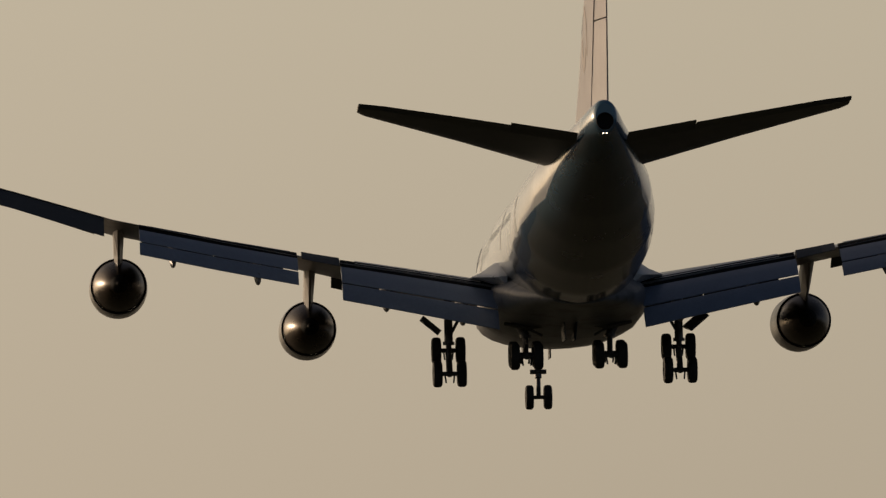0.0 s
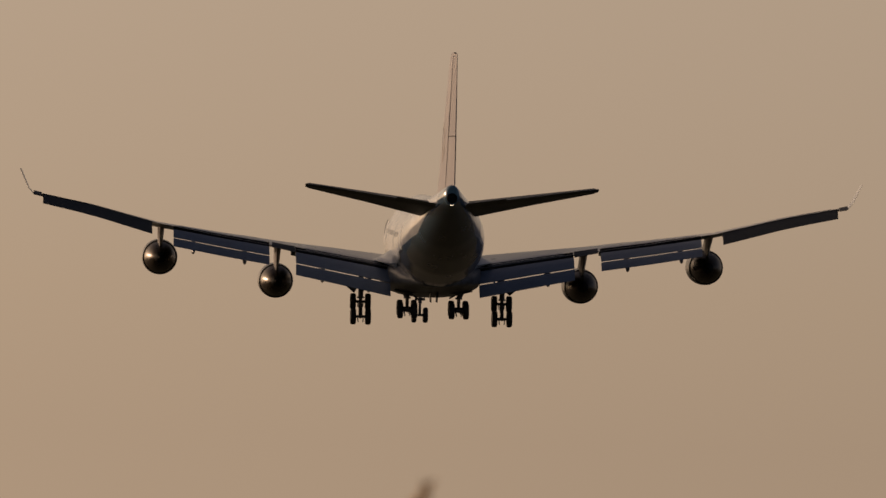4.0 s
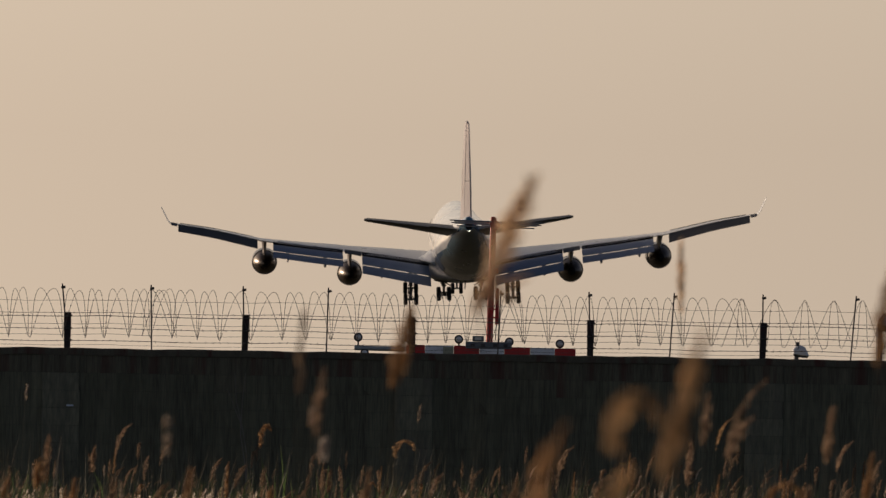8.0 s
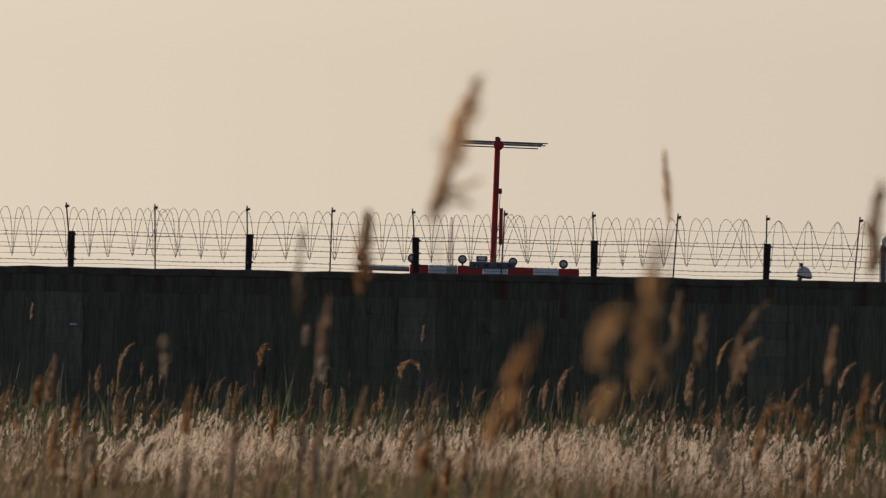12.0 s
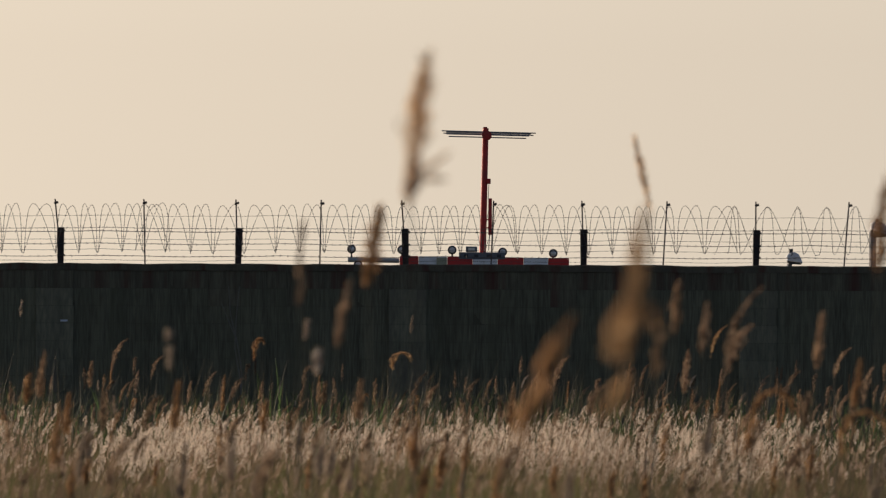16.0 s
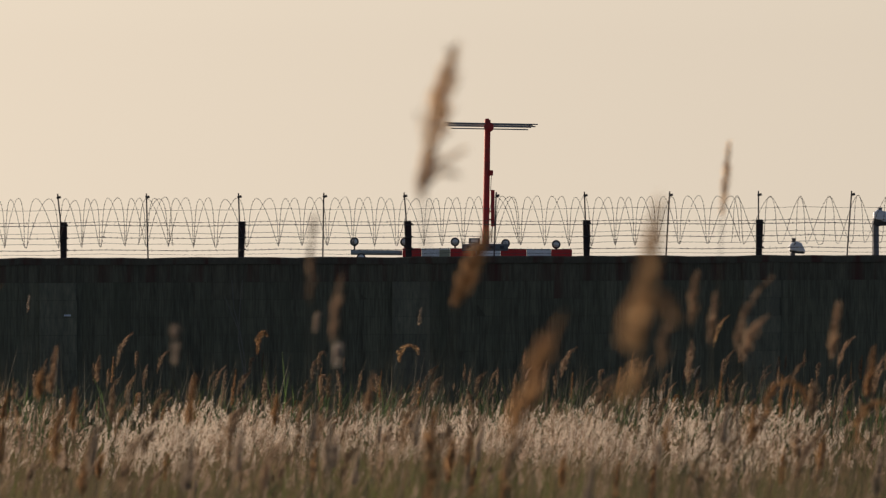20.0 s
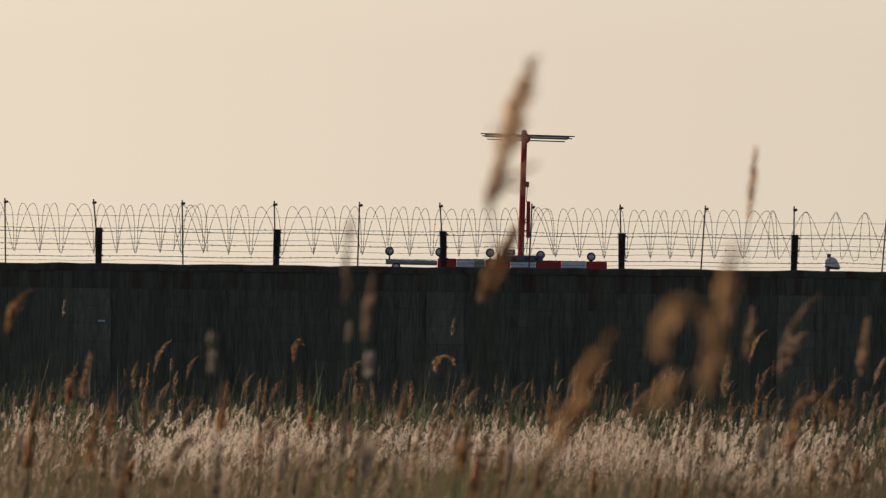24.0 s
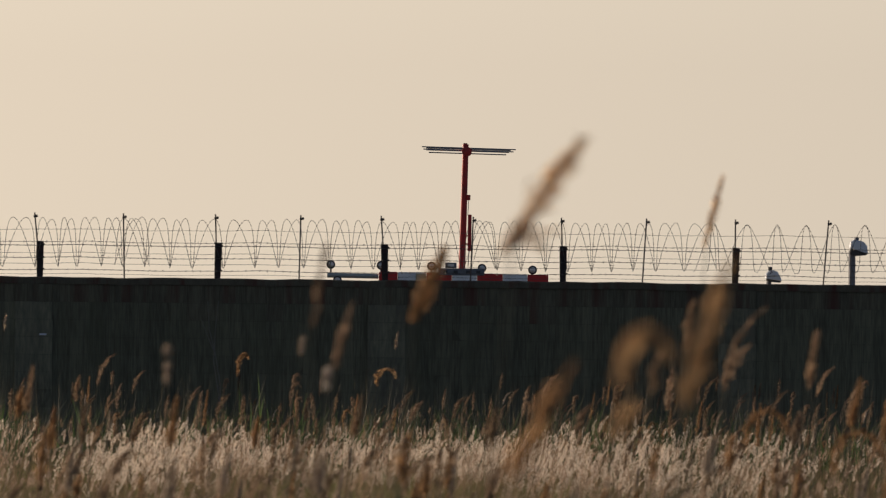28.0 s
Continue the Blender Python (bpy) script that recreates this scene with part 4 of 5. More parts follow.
def aerial_mast():
    mast = thing("aerial_mast", pose(0, LY + 0.3, 0), "red painted steel mast with a flat rod aerial on top", "mast")
    bm = bmesh.new()
    tube(bm, ((0.66, 0, -0.1), (0.70, 0, 4.2), (0.735, 0, 6.0), (0.757, 0, 7.28)), (0.085, 0.084, 0.078, 0.075), 12)
    pole = part("pole", bm, M_RED, mast, "red steel pole", smooth=True)
    bm = bmesh.new()
    lathe(bm, ((-0.12, 0.03), (-0.11, 0.12), (0.11, 0.12), (0.12, 0.03)), Matrix.Translation((0.79, -0.03, 7.1)), 16, True)
    part("clamp", bm, M_RED, pole)
    bm = bmesh.new()
    box(bm, 0.70, 0.80, -0.09, 0.09, 7.2, 7.31, 0.01)
    part("cap", bm, M_RED, pole)
    bm = bmesh.new()
    box(bm, 0.79, 0.89, -0.08, 0.08, 5.92, 6.05, 0.015)
    part("pulley_box", bm, M_RED, pole)
    bm = bmesh.new()
    box(bm, 0.835, 0.925, -0.06, 0.06, 4.68, 5.57, 0.012)
    part("counterweight", bm, M_RED, mast, "red hanging counterweight bar")
    for z in (4.85, 5.05):
        bm = bmesh.new()
        tube(bm, ((0.72, 0, z), (0.87, 0, z)), 0.02, 6)
        part("bracket", bm, M_RED, mast)
    bm = bmesh.new()
    tube(bm, ((0.85, -0.05, 5.95), (0.83, -0.05, 5.55)), 0.008, 5)
    tube(bm, ((0.87, -0.05, 4.7), (0.85, -0.05, 4.3)), 0.01, 5)
    part("cable", bm, M_WIRE, mast)
    for k, (xa, xb, z, y) in enumerate(((-0.31, 1.985, 7.19, -0.12), (-0.2, 1.86, 7.165, 0.0), (-0.2, 1.82, 7.12, 0.1), (-0.14, 1.75, 7.055, -0.05), (-0.27, 1.93, 7.14, 0.18))):
        bm = bmesh.new()
        d = -0.045 * (xb - xa) / 2.2
        tube(bm, ((xa, y, z + 0.02), (xb, y, z + 0.02 + d)), 0.016, 6)
        part("rod", bm, M_ROD, mast, "grey aerial rod")
    return mast


aerial_mast()


def flood_lamp(x, z, big):
    lamp = thing("flood_lamp" if big else "shaded_lamp", pose(x, 171.0, 0), "white hooded floodlight on a grey post behind the wall" if big else "small white hooded lamp on a stub behind the wall", "lamp")
    bm = bmesh.new()
    tube(bm, ((-0.06 if big else -0.03, 0, -0.1), (-0.06 if big else -0.03, 0, z - (0.04 if big else 0.09))), 0.062 if big else 0.045, 10)
    part("post", bm, M_GREY, lamp)
    k = 1.0 if big else 0.86
    m = Matrix.Translation((0.03, 0, z)) @ pose(0, 0, 0, 0, 14 if big else 6, 0)
    # the hood's outline from the side: upright back, flat or rounded crown, a lip that reaches out
    crown = ((-0.14, -0.02), (-0.15, 0.08), (-0.1, 0.135), (0.08, 0.14), (0.15, 0.09), (0.2, -0.04)) if big else ((-0.14, -0.06), (-0.145, 0.03), (-0.1, 0.09), (0.0, 0.13), (0.1, 0.1), (0.16, 0.01), (0.2, -0.07))
    bm = bmesh.new()
    rings(bm, [[m @ Vector((x0 * k * w, yy * k, (z0 + 0.05) * k * w - 0.05 * k)) for x0, z0 in crown] for yy, w in ((-0.15, 0.8), (-0.13, 0.94), (-0.06, 1.0), (0.06, 1.0), (0.13, 0.94), (0.15, 0.8))])
    hood = part("hood", bm, M_PALE, lamp, "white enamel hood", smooth=True)
    bm = bmesh.new()
    rings(bm, [[m @ Vector((x0 * k, yy * k, z0 * k)) for x0, z0 in ((-0.12, -0.024 if big else -0.064), (0.19, -0.045 if big else -0.074), (0.17, -0.08 if big else -0.11), (-0.04, -0.15 if big else -0.12), (-0.11, -0.12 if big else -0.1))] for yy in (-0.11, 0.11)])
    part("bowl", bm, M_LAMPBODY, hood, "dark underside of the lamp")
    bm = bmesh.new()
    tube(bm, (m @ Vector((-0.05, 0, 0.1 * k)), m @ Vector((-0.055, 0, 0.185 * k))), 0.042 * k, 10)
    part("cap", bm, M_LAMPBODY, hood, "dark cap") if not big else part("bracket", bm, M_GREY, hood)


flood_lamp(7.33, 4.03, True)
flood_lamp(5.86, 3.53, False)


# a bare sapling and a small tag on the wall
sapling = thing("bare_sapling", pose(-3.56, 166.0, 0), "thin bare grey sapling standing before the wall", "sapling")
for points in (((-0.23, 2.96), (-0.20, 2.49), (-0.09, 2.05), (-0.01, 1.56), (0.00, 0.98), (0.00, -0.05)), ((-0.05, 2.96), (-0.10, 2.45), (-0.12, 1.92), (-0.03, 1.39), (0.00, 0.82), (0.00, -0.05)), ((-0.34, 2.66), (-0.21, 2.33), (-0.09, 2.05))):
    bm = bmesh.new()
    tube(bm, [(x, 0.02 * k, z) for k, (x, z) in enumerate(points)], [0.006 + 0.002 * k for k in range(len(points))], 6)
    part("stem", bm, M_TWIG, sapling)
tag = thing("wall_tag", pose(-6.64, WALL_Y - 0.05, 2.37), "small pale metal tag fixed to the wall", "tag")
bm = bmesh.new()
box(bm, -0.06, 0.06, -0.012, 0.0, -0.016, 0.016, 0.003)
part("plate", bm, M_PALE, tag)


# ---- reeds ----
def plume(bm, path, widths, count, rng, size=0.034, droop=0.0, clump=0.5):
    """A seed head: many thin spikelets in uneven clusters round a bent axis."""
    pts = [Vector(p) for p in path]
    n = len(pts) - 1
    knots = [(rng.random() * n, rng.uniform(0, 6.283), rng.uniform(0.3, 1.25)) for _ in range(max(4, count // 9))]
    for _ in range(count):
        u, a, r = rng.choice(knots) if rng.random() < clump else (rng.random() * n, rng.uniform(0, 6.283), rng.uniform(0.5, 1.1))
        u = min(max(u + rng.gauss(0, 0.09) * n / 4, 0), n - 0.001)
        i = int(u)
        f = u - i
        d = (pts[i + 1] - pts[i]).normalized()
        w = widths[i] + (widths[i + 1] - widths[i]) * f
        a, r = a + rng.gauss(0, 0.5), r * rng.random() ** 0.6
        out = Vector((math.cos(a), math.sin(a), 0.0))
        c = pts[i].lerp(pts[i + 1], f) + out * w * r
        t = (d * rng.uniform(0.5, 1.1) + out * rng.uniform(0.1, 0.5) + Vector((0.15 + droop, 0, -abs(droop) * 0.5))).normalized()
        s = size * rng.uniform(0.5, 1.4)
        side = t.cross(Vector((math.sin(a * 3), math.cos(a * 3), 0.3))).normalized() * s * 0.15
        bm.faces.new([bm.verts.new(p) for p in (c - t * s * 0.5, c + side, c + t * s * 0.6, c - side)])


def reed(name, m, h, length, seed, shape="slim", leaves=2, label="", head_mat=None, thick=1.0, group="reeds"):
    """A reed standing on the ground: stem, long leaves and a seed head on a joint of its own. Returns the thing and its head."""
    rng = random.Random(seed)
    top = thing(name, m, label or "dry tan reed with a feathery seed head", "reed", group)
    bm = bmesh.new()
    tube(bm, [(0.02 * math.sin(k * 0.9 + seed) * k / 6, 0.015 * math.cos(k + seed) * k / 6 if k < 6 else 0, h * k / 6) if k < 6 else (0, 0, h) for k in range(7)], [0.0045 - 0.00035 * k for k in range(7)], 6)
    part("stem", bm, M_STEM, top)
    for k in range(leaves):
        bm = bmesh.new()
        z0, a, ln = h * rng.uniform(0.25, 0.75), rng.uniform(0, 6.28), rng.uniform(0.25, 0.5)
        loops = []
        for j in range(7):
            u = j / 6
            c = Vector((math.cos(a) * ln * u * 0.6 + 0.06 * u, math.sin(a) * ln * u * 0.6, z0 + ln * (u * 0.9 - u * u * 0.75)))
            w = 0.007 * (1 - u) ** 0.6 + 0.0008
            s = Vector((-math.sin(a), math.cos(a), 0)) * w
            loops.append([c - s, c + Vector((0, 0, -0.004)), c + s])
        rings(bm, loops, False, False)
        part("leaf", bm, M_LEAF if rng.random() < 0.6 else M_STEM, top)
    bm = bmesh.new()
    L = length
    if shape == "slim":
        path = [(0, 0, 0), (0.004, 0, L * 0.25), (0.0, 0, L * 0.5), (0.006, 0, L * 0.75), (0.012, 0, L)]
        plume(bm, path, [0.012 * thick, 0.02 * thick, 0.021 * thick, 0.014 * thick, 0.003], int(170 * thick), rng)
    elif shape == "leaning":
        path = [(0, 0, 0), (0.05 * L, 0, 0.3 * L), (0.14 * L, 0, 0.6 * L), (0.28 * L, 0, 0.85 * L), (0.46 * L, 0, L)]
        plume(bm, path, [0.007, 0.017 * thick, 0.019 * thick, 0.013 * thick, 0.003], int(150 * thick), rng, 0.03)
    elif shape == "spindle":
        path = [(0, 0, -0.02), (0.0, 0, L * 0.25), (0.004, 0, L * 0.5), (0.004, 0, L * 0.78), (0.008, 0, L * 1.1)]
        plume(bm, path, [0.006, 0.017, 0.019, 0.014, 0.004], 230, rng, 0.03, 0.0, 0.15)
    elif shape == "tufted":
        path = [(0, 0, -L * 0.12), (0, 0, L * 0.1), (0.003, 0, L * 0.38), (0.006, 0, L * 0.64), (0.014, 0, L * 0.99)]
        plume(bm, path, [0.01, 0.016, 0.036 * thick, 0.03 * thick, 0.006], 360, rng, 0.034, 0.0, 0.12)
        plume(bm, [(0, 0, -0.015), (0.03, 0, 0.02), (0.065, 0, 0.02)], [0.01, 0.014, 0.008], 45, rng)
        plume(bm, [(0.02, 0, 0.03), (0.08, 0, 0.08)], [0.008, 0.006], 14, rng)
    elif shape == "arched":
        path = [(0.004, 0, L - 0.085), (0.0, 0, L - 0.042), (0.012, 0, L - 0.004), (0.037, 0, L + 0.01), (0.062, 0, L + 0.002), (0.075, 0, L - 0.028)]
        plume(bm, path, [0.013, 0.024, 0.022, 0.016, 0.011, 0.005], 270, rng, 0.022)
        plume(bm, [(0.012, 0, L - 0.175), (0.03, 0, L - 0.13)], [0.018, 0.02], 70, rng, 0.028)
    elif shape == "broad":
        path = [(0.0, 0, 0.0), (0.0, 0, L * 0.2), (0.004, 0, L * 0.42), (0.01, 0, L * 0.7), (0.018, 0, L)]
        plume(bm, path, [0.026 * thick, 0.036 * thick, 0.026 * thick, 0.012, 0.003], 300, rng, 0.03)
    elif shape == "fluff":
        plume(bm, [(0, 0, L * 0.8), (0, 0, L * 0.98)], [0.015, 0.015], 110, rng, 0.022)
        plume(bm, [(0, 0, L * 0.1), (0, 0, L * 0.55)], [0.011, 0.014], 70, rng, 0.024)
    elif shape == "puff":
        plume(bm, [(0, 0, -0.01), (0, 0, L)], [0.024 * thick, 0.026 * thick], 170, rng, 0.024, 0.0, 0.1)
    elif shape == "bowed":
        path = [(0, 0, 0), (-0.004, 0, L * 0.45), (0.22 * L, 0, L * 0.85), (0.55 * L, 0, L), (0.85 * L, 0, L * 0.86), (1.02 * L, 0, L * 0.5)]
        plume(bm, path, [0.01, 0.022 * thick, 0.026 * thick, 0.026 * thick, 0.02 * thick, 0.008], 240, rng, droop=0.2)
    elif shape == "hooked":
        path = [(0, 0, 0), (0.0, 0, L * 0.5), (0.02, 0, L * 0.85), (0.06, 0, L), (0.1, 0, L * 0.8)]
        plume(bm, path, [0.01, 0.018 * thick, 0.02 * thick, 0.016 * thick, 0.006], int(170 * thick), rng, droop=0.3)
    head = tagged(part("seed_head", bm, head_mat or M_HEAD, top), "feathery seed head of tiny spikelets", kind="stuff")
    head.matrix_basis = Matrix.Translation((0, 0, h))
    return top, head


NEAR = {}


def near_reed(key, x, d, h, length, shape, label, thick=1.0, head_mat=None, leaves=2):
    NEAR[key] = (*reed("reed", pose(x, d, 0), h, length, ord(key), shape, leaves, label, head_mat, thick), x, d, h)


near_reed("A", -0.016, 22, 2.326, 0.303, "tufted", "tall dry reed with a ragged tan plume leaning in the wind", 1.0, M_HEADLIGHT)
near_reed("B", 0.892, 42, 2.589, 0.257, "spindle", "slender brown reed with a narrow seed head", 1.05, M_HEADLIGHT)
near_reed("C", -0.251, 32, 2.177, 0.251, "slim", "dark brown reed with a drooping ragged plume", 1.5, M_RUSSET)
near_reed("G", 0.110, 19, 1.804, 0.244, "slim", "heavy rust-brown reed plume leaning over the grass", 0.98, M_RUSSET)
near_reed("H", 0.366, 18, 1.957, 0.262, "slim", "tall reed with a thick tan plume swaying", 0.98, M_HEADMID)
near_reed("K", 0.269, 17, 1.911, 0.155, "arched", "bent reed with an arched tan plume", 0.75, M_HEADMID)
near_reed("J", 1.148, 27, 2.222, 0.243, "slim", "tall brown reed with a ragged plume", 1.2, M_RUSSET)
near_reed("E", -0.431, 34, 1.995, 0.212, "slim", "small golden reed with a tapering plume", 0.7)
near_reed("I", -1.035, 36, 1.888, 0.148, "fluff", "reed carrying two tufts of pale fluff", 1.0, M_HEADPALE)
near_reed("D", -0.467, 30, 2.111, 0.250, "slim", "thin faded reed with a sparse plume", 0.42)

# more reeds between the camera and the wall: across, ahead, height of the head's foot, length and shape of the head
M_UMBER = material("umber_reed_plume", (0.34, 0.235, 0.145), 0.85, 0, 20, 0.3, 120, through_light=0.55, by_object=0.3, by_island=0.3)
FRONT = (
    (-4.92, 110, 2.29, 0.17, "slim", 0.6, M_HEADPALE),
    (-1.27, 44, 1.61, 0.21, "broad", 0.8, M_RUSSET),
    (-0.60, 40, 1.90, 0.07, "puff", 0.75, M_FLUFF),
    (-0.75, 44, 2.04, 0.06, "puff", 0.45, M_HEADPALE),
    (-2.17, 104, 1.82, 0.24, "hooked", 1.7, M_RUSSET),
    (-3.93, 112, 1.68, 0.37, "leaning", 1.9, M_HEAD),
    (-0.73, 108, 1.72, 0.2, "bowed", 1.9, M_HEADMID),
    (-0.54, 112, 2.13, 0.19, "slim", 0.8, M_HEADPALE),
    (-1.72, 112, 1.48, 0.27, "hooked", 1.3, M_HEAD),
    (-2.40, 104, 1.39, 0.24, "leaning", 1.7, M_HEAD),
    (-1.33, 96, 1.41, 0.22, "slim", 1.6, M_UMBER),
    (-0.29, 92, 1.41, 0.21, "leaning", 1.8, M_HEAD),
    (-3.73, 100, 1.55, 0.25, "slim", 1.5, M_UMBER),
    (-2.66, 62, 1.66, 0.28, "broad", 0.8, M_UMBER),
    (-2.46, 56, 1.66, 0.15, "slim", 1.3, M_RUSSET),
    (0.85, 40, 2.06, 0.19, "slim", 1.0, M_UMBER),
    (0.97, 42, 1.98, 0.21, "slim", 0.9, M_HEAD),
    (2.74, 108, 1.88, 0.35, "leaning", 1.3, M_HEADMID),
    (1.12, 42, 1.93, 0.32, "leaning", 1.15, M_HEAD),
    (1.28, 48, 1.88, 0.22, "leaning", 1.9, M_HEAD),
    (1.64, 46, 1.90, 0.26, "slim", 1.1, M_UMBER),
    (2.01, 50, 1.70, 0.23, "broad", 0.75, M_RUSSET),
    (0.97, 100, 1.59, 0.30, "leaning", 1.9, M_HEAD),
    (1.80, 80, 1.63, 0.33, "slim", 1.9, M_HEAD),
    (0.56, 30, 1.92, 0.10, "slim", 0.6, M_UMBER),
    (0.11, 96, 1.45, 0.20, "leaning", 1.5, M_HEAD),
    (1.68, 44, 1.51, 0.21, "bowed", 1.0, M_RUSSET),
    (1.36, 46, 1.62, 0.18, "bowed", 0.9, M_RUSSET),
    (-0.54, 52, 1.61, 0.19, "broad", 0.8, M_UMBER),
    (1.93, 56, 1.54, 0.19, "slim", 1.4, M_HEAD),
    (0.28, 60, 1.52, 0.20, "slim", 1.4, M_UMBER),
    (0.88, 66, 1.52, 0.21, "leaning", 1.7, M_HEAD),
    (1.56, 90, 1.50, 0.26, "slim", 1.6, M_UMBER),
    (2.09, 48, 1.64, 0.22, "slim", 1.2, M_RUSSET),
    (-2.23, 70, 1.38, 0.24, "leaning", 1.7, M_UMBER),
    (3.32, 100, 1.46, 0.29, "leaning", 1.8, M_HEAD),
    (3.63, 96, 1.70, 0.29, "leaning", 1.6, M_HEAD),
    (-2.32, 58, 1.47, 0.22, "slim", 1.4, M_RUSSET),
    (-1.25, 64, 1.42, 0.20, "slim", 1.5, M_RUSSET),
    (-2.58, 50, 2.05, 0.22, "leaning", 1.5, M_RUSSET),
    (-2.62, 55, 1.54, 0.16, "broad", 0.7, M_RUSSET),
    (2.31, 50, 1.91, 0.20, "slim", 1.0, M_HEAD),
    (3.34, 70, 1.59, 0.24, "leaning", 1.6, M_HEAD))
SWAYING = []
for k, (x, d, h, ln, shape, thick, mat) in enumerate(FRONT):
    top, head = reed("reed", pose(x, d, 0), h, ln, 100 + k, shape, 2, "dry reed carrying tufts of pale fluff" if shape == "puff" else "dry reed with a brown plume among the grass", mat, thick)
    SWAYING.append((top, x, d, 0, 0.9, k))
rng = random.Random(8)
for k in range(64):
    d = rng.uniform(34, 66)
    x, h = rng.uniform(-0.051, 0.051) * d, 2.0 - d * rng.uniform(0.0068, 0.0135)
    ln = rng.uniform(0.14, 0.24)
    top, head = reed("reed", pose(x, d, 0), h - ln, ln, 500 + k, ("slim", "broad", "leaning")[k % 3], 2, "dry reed with a wispy brown plume among the grass", (M_RUSSET, M_HEADPALE, M_HEAD)[k % 3], rng.uniform(0.9, 1.5) * (0.6 if k % 3 == 1 else 1))
    SWAYING.append((top, x, d, 0, 1.4, 300 + k))

# reeds before the wall and farther out in the field: kinds that differ in height, plume and tone, repeated
KINDS = []
for k, (h, ln, shape, thick, mat) in enumerate((
        (1.45, 0.36, "leaning", 2.0, M_HEAD), (1.2, 0.3, "leaning", 1.6, M_UMBER), (1.0, 0.4, "slim", 2.1, M_UMBER), (1.5, 0.28, "hooked", 1.8, M_HEAD),
        (0.95, 0.28, "hooked", 2.0, M_RUSSET), (1.15, 0.42, "leaning", 2.4, M_HEAD), (0.85, 0.34, "broad", 1.0, M_UMBER), (1.35, 0.18, "leaning", 1.0, M_HEADPALE),
        (1.1, 0.2, "slim", 1.1, M_HEADPALE), (1.35, 0.4, "broad", 0.8, M_RUSSET), (0.9, 0.26, "leaning", 1.6, M_HEAD), (1.6, 0.26, "slim", 1.2, M_HEAD))):
    x, d = -4.6 + 0.8 * k, 148 + k % 5
    KINDS.append(reed("reed", pose(x, d, 0), h, ln, 300 + k, shape, 4, "dry brown reed with green leaves growing before the wall", mat, thick)[0])
    SWAYING.append((KINDS[-1], x, d, 0, 2.2, 40 + k))
FAR = []
rng = random.Random(21)
for k in range(300):
    d = rng.uniform(62, 125) if k % 4 == 0 else rng.uniform(140, 166)
    f = rng.choice((-0.043, -0.036, -0.021, -0.012, -0.003, 0.008, 0.017, 0.024, 0.031, 0.036, 0.041, 0.046)) + rng.gauss(0, 0.0042)
    x, turn = f * d, rng.uniform(-120, 80)
    kind = rng.choice((0, 1, 1, 2, 5, 7, 8, 8, 9, 10, 10, 11) if d < 130 else (0, 1, 1, 2, 3, 4, 4, 5, 6, 7, 8, 8, 9, 10, 10, 11))
    sink = rng.uniform(-0.42, 0.02)
    if k >= 128 and d > 130:
        FAR.append((KINDS[kind], pose(x, d, sink, 0, rng.gauss(3, 2), 0) @ pose(0, 0, 0, 0, 0, turn)))
    else:
        SWAYING.append((copy_thing(KINDS[kind], pose(x, d, sink, 0, 0, turn)), x, d, turn, 2.2, 60 + k))


def joined_reeds(placed):
    """The rest of the reeds before the wall, too many and too far to pick apart, as one mesh."""
    verts, faces, slots, mats, start = [], [], [], [], 0
    for top, m in placed:
        for ob in top.children:
            me = ob.data
            co = np.empty(len(me.vertices) * 3)
            me.vertices.foreach_get("co", co)
            a = np.array(m @ ob.matrix_basis)
            verts.append(co.reshape(-1, 3) @ a[:3, :3].T + a[:3, 3])
            faces += [[start + v for v in p.vertices] for p in me.polygons]
            start += len(me.vertices)
            if me.materials[0] not in mats:
                mats.append(me.materials[0])
            slots += [mats.index(me.materials[0])] * len(me.polygons)
    me = bpy.data.meshes.new("far_reeds")
    me.from_pydata(np.concatenate(verts).tolist(), [], faces)
    for mat in mats:
        me.materials.append(mat)
    me.polygons.foreach_set("material_index", slots)
    return tagged(new("far_reeds", me), "dry brown reeds crowded at the foot of the wall", "reed", kind="stuff")


WAVING = [joined_reeds(FAR[0::2]), joined_reeds(FAR[1::2])]

# clumps of green reed leaves that have no plume
M_GREENLEAF = material("green_reed_leaf", (0.095, 0.15, 0.052), 0.45, 0, 15, 0.3, 90, through_light=0.55, by_object=0.4)
LEAVES = []
for k in range(6):
    bm = bmesh.new()
    loops = []
    for j in range(9):
        u = j / 8
        bend = (0.1, 0.22, 0.34, 0.16, 0.45, 0.28)[k]
        c = Vector((bend * u * u * (1.0 - 0.2 * u), 0.02 * math.sin(u * 3 + k), u - 0.35 * bend * u ** 3))
        w = 0.021 * (1 - u) ** 0.55 * min(1, 0.4 + 2.5 * u) + 0.0012
        loops.append([c + Vector((0, -w, 0)), c + Vector((0.004, 0, 0)), c + Vector((0, w, 0))])
    rings(bm, loops, False, False)
    LEAVES.append(mesh_of("leaf", bm, M_GREENLEAF))


def leaf_clump(x, d, count, tall):
    clump = thing("reed_clump", pose(x, d, 0), "clump of long green reed leaves before the wall", "reed", "leaf clumps")
    for _ in range(count):
        ob = new("leaf", rng.choice(LEAVES))
        ob.parent = clump
        size = tall * rng.uniform(0.55, 1.05)
        ob.matrix_basis = pose(rng.gauss(0, 0.14), rng.gauss(0, 0.3), -0.03, 0, rng.gauss(4, 9), rng.uniform(0, 360)) @ Matrix.Diagonal((size, 1, size, 1))
    SWAYING.append((clump, x, d, 0, 0.8, rng.randrange(400)))


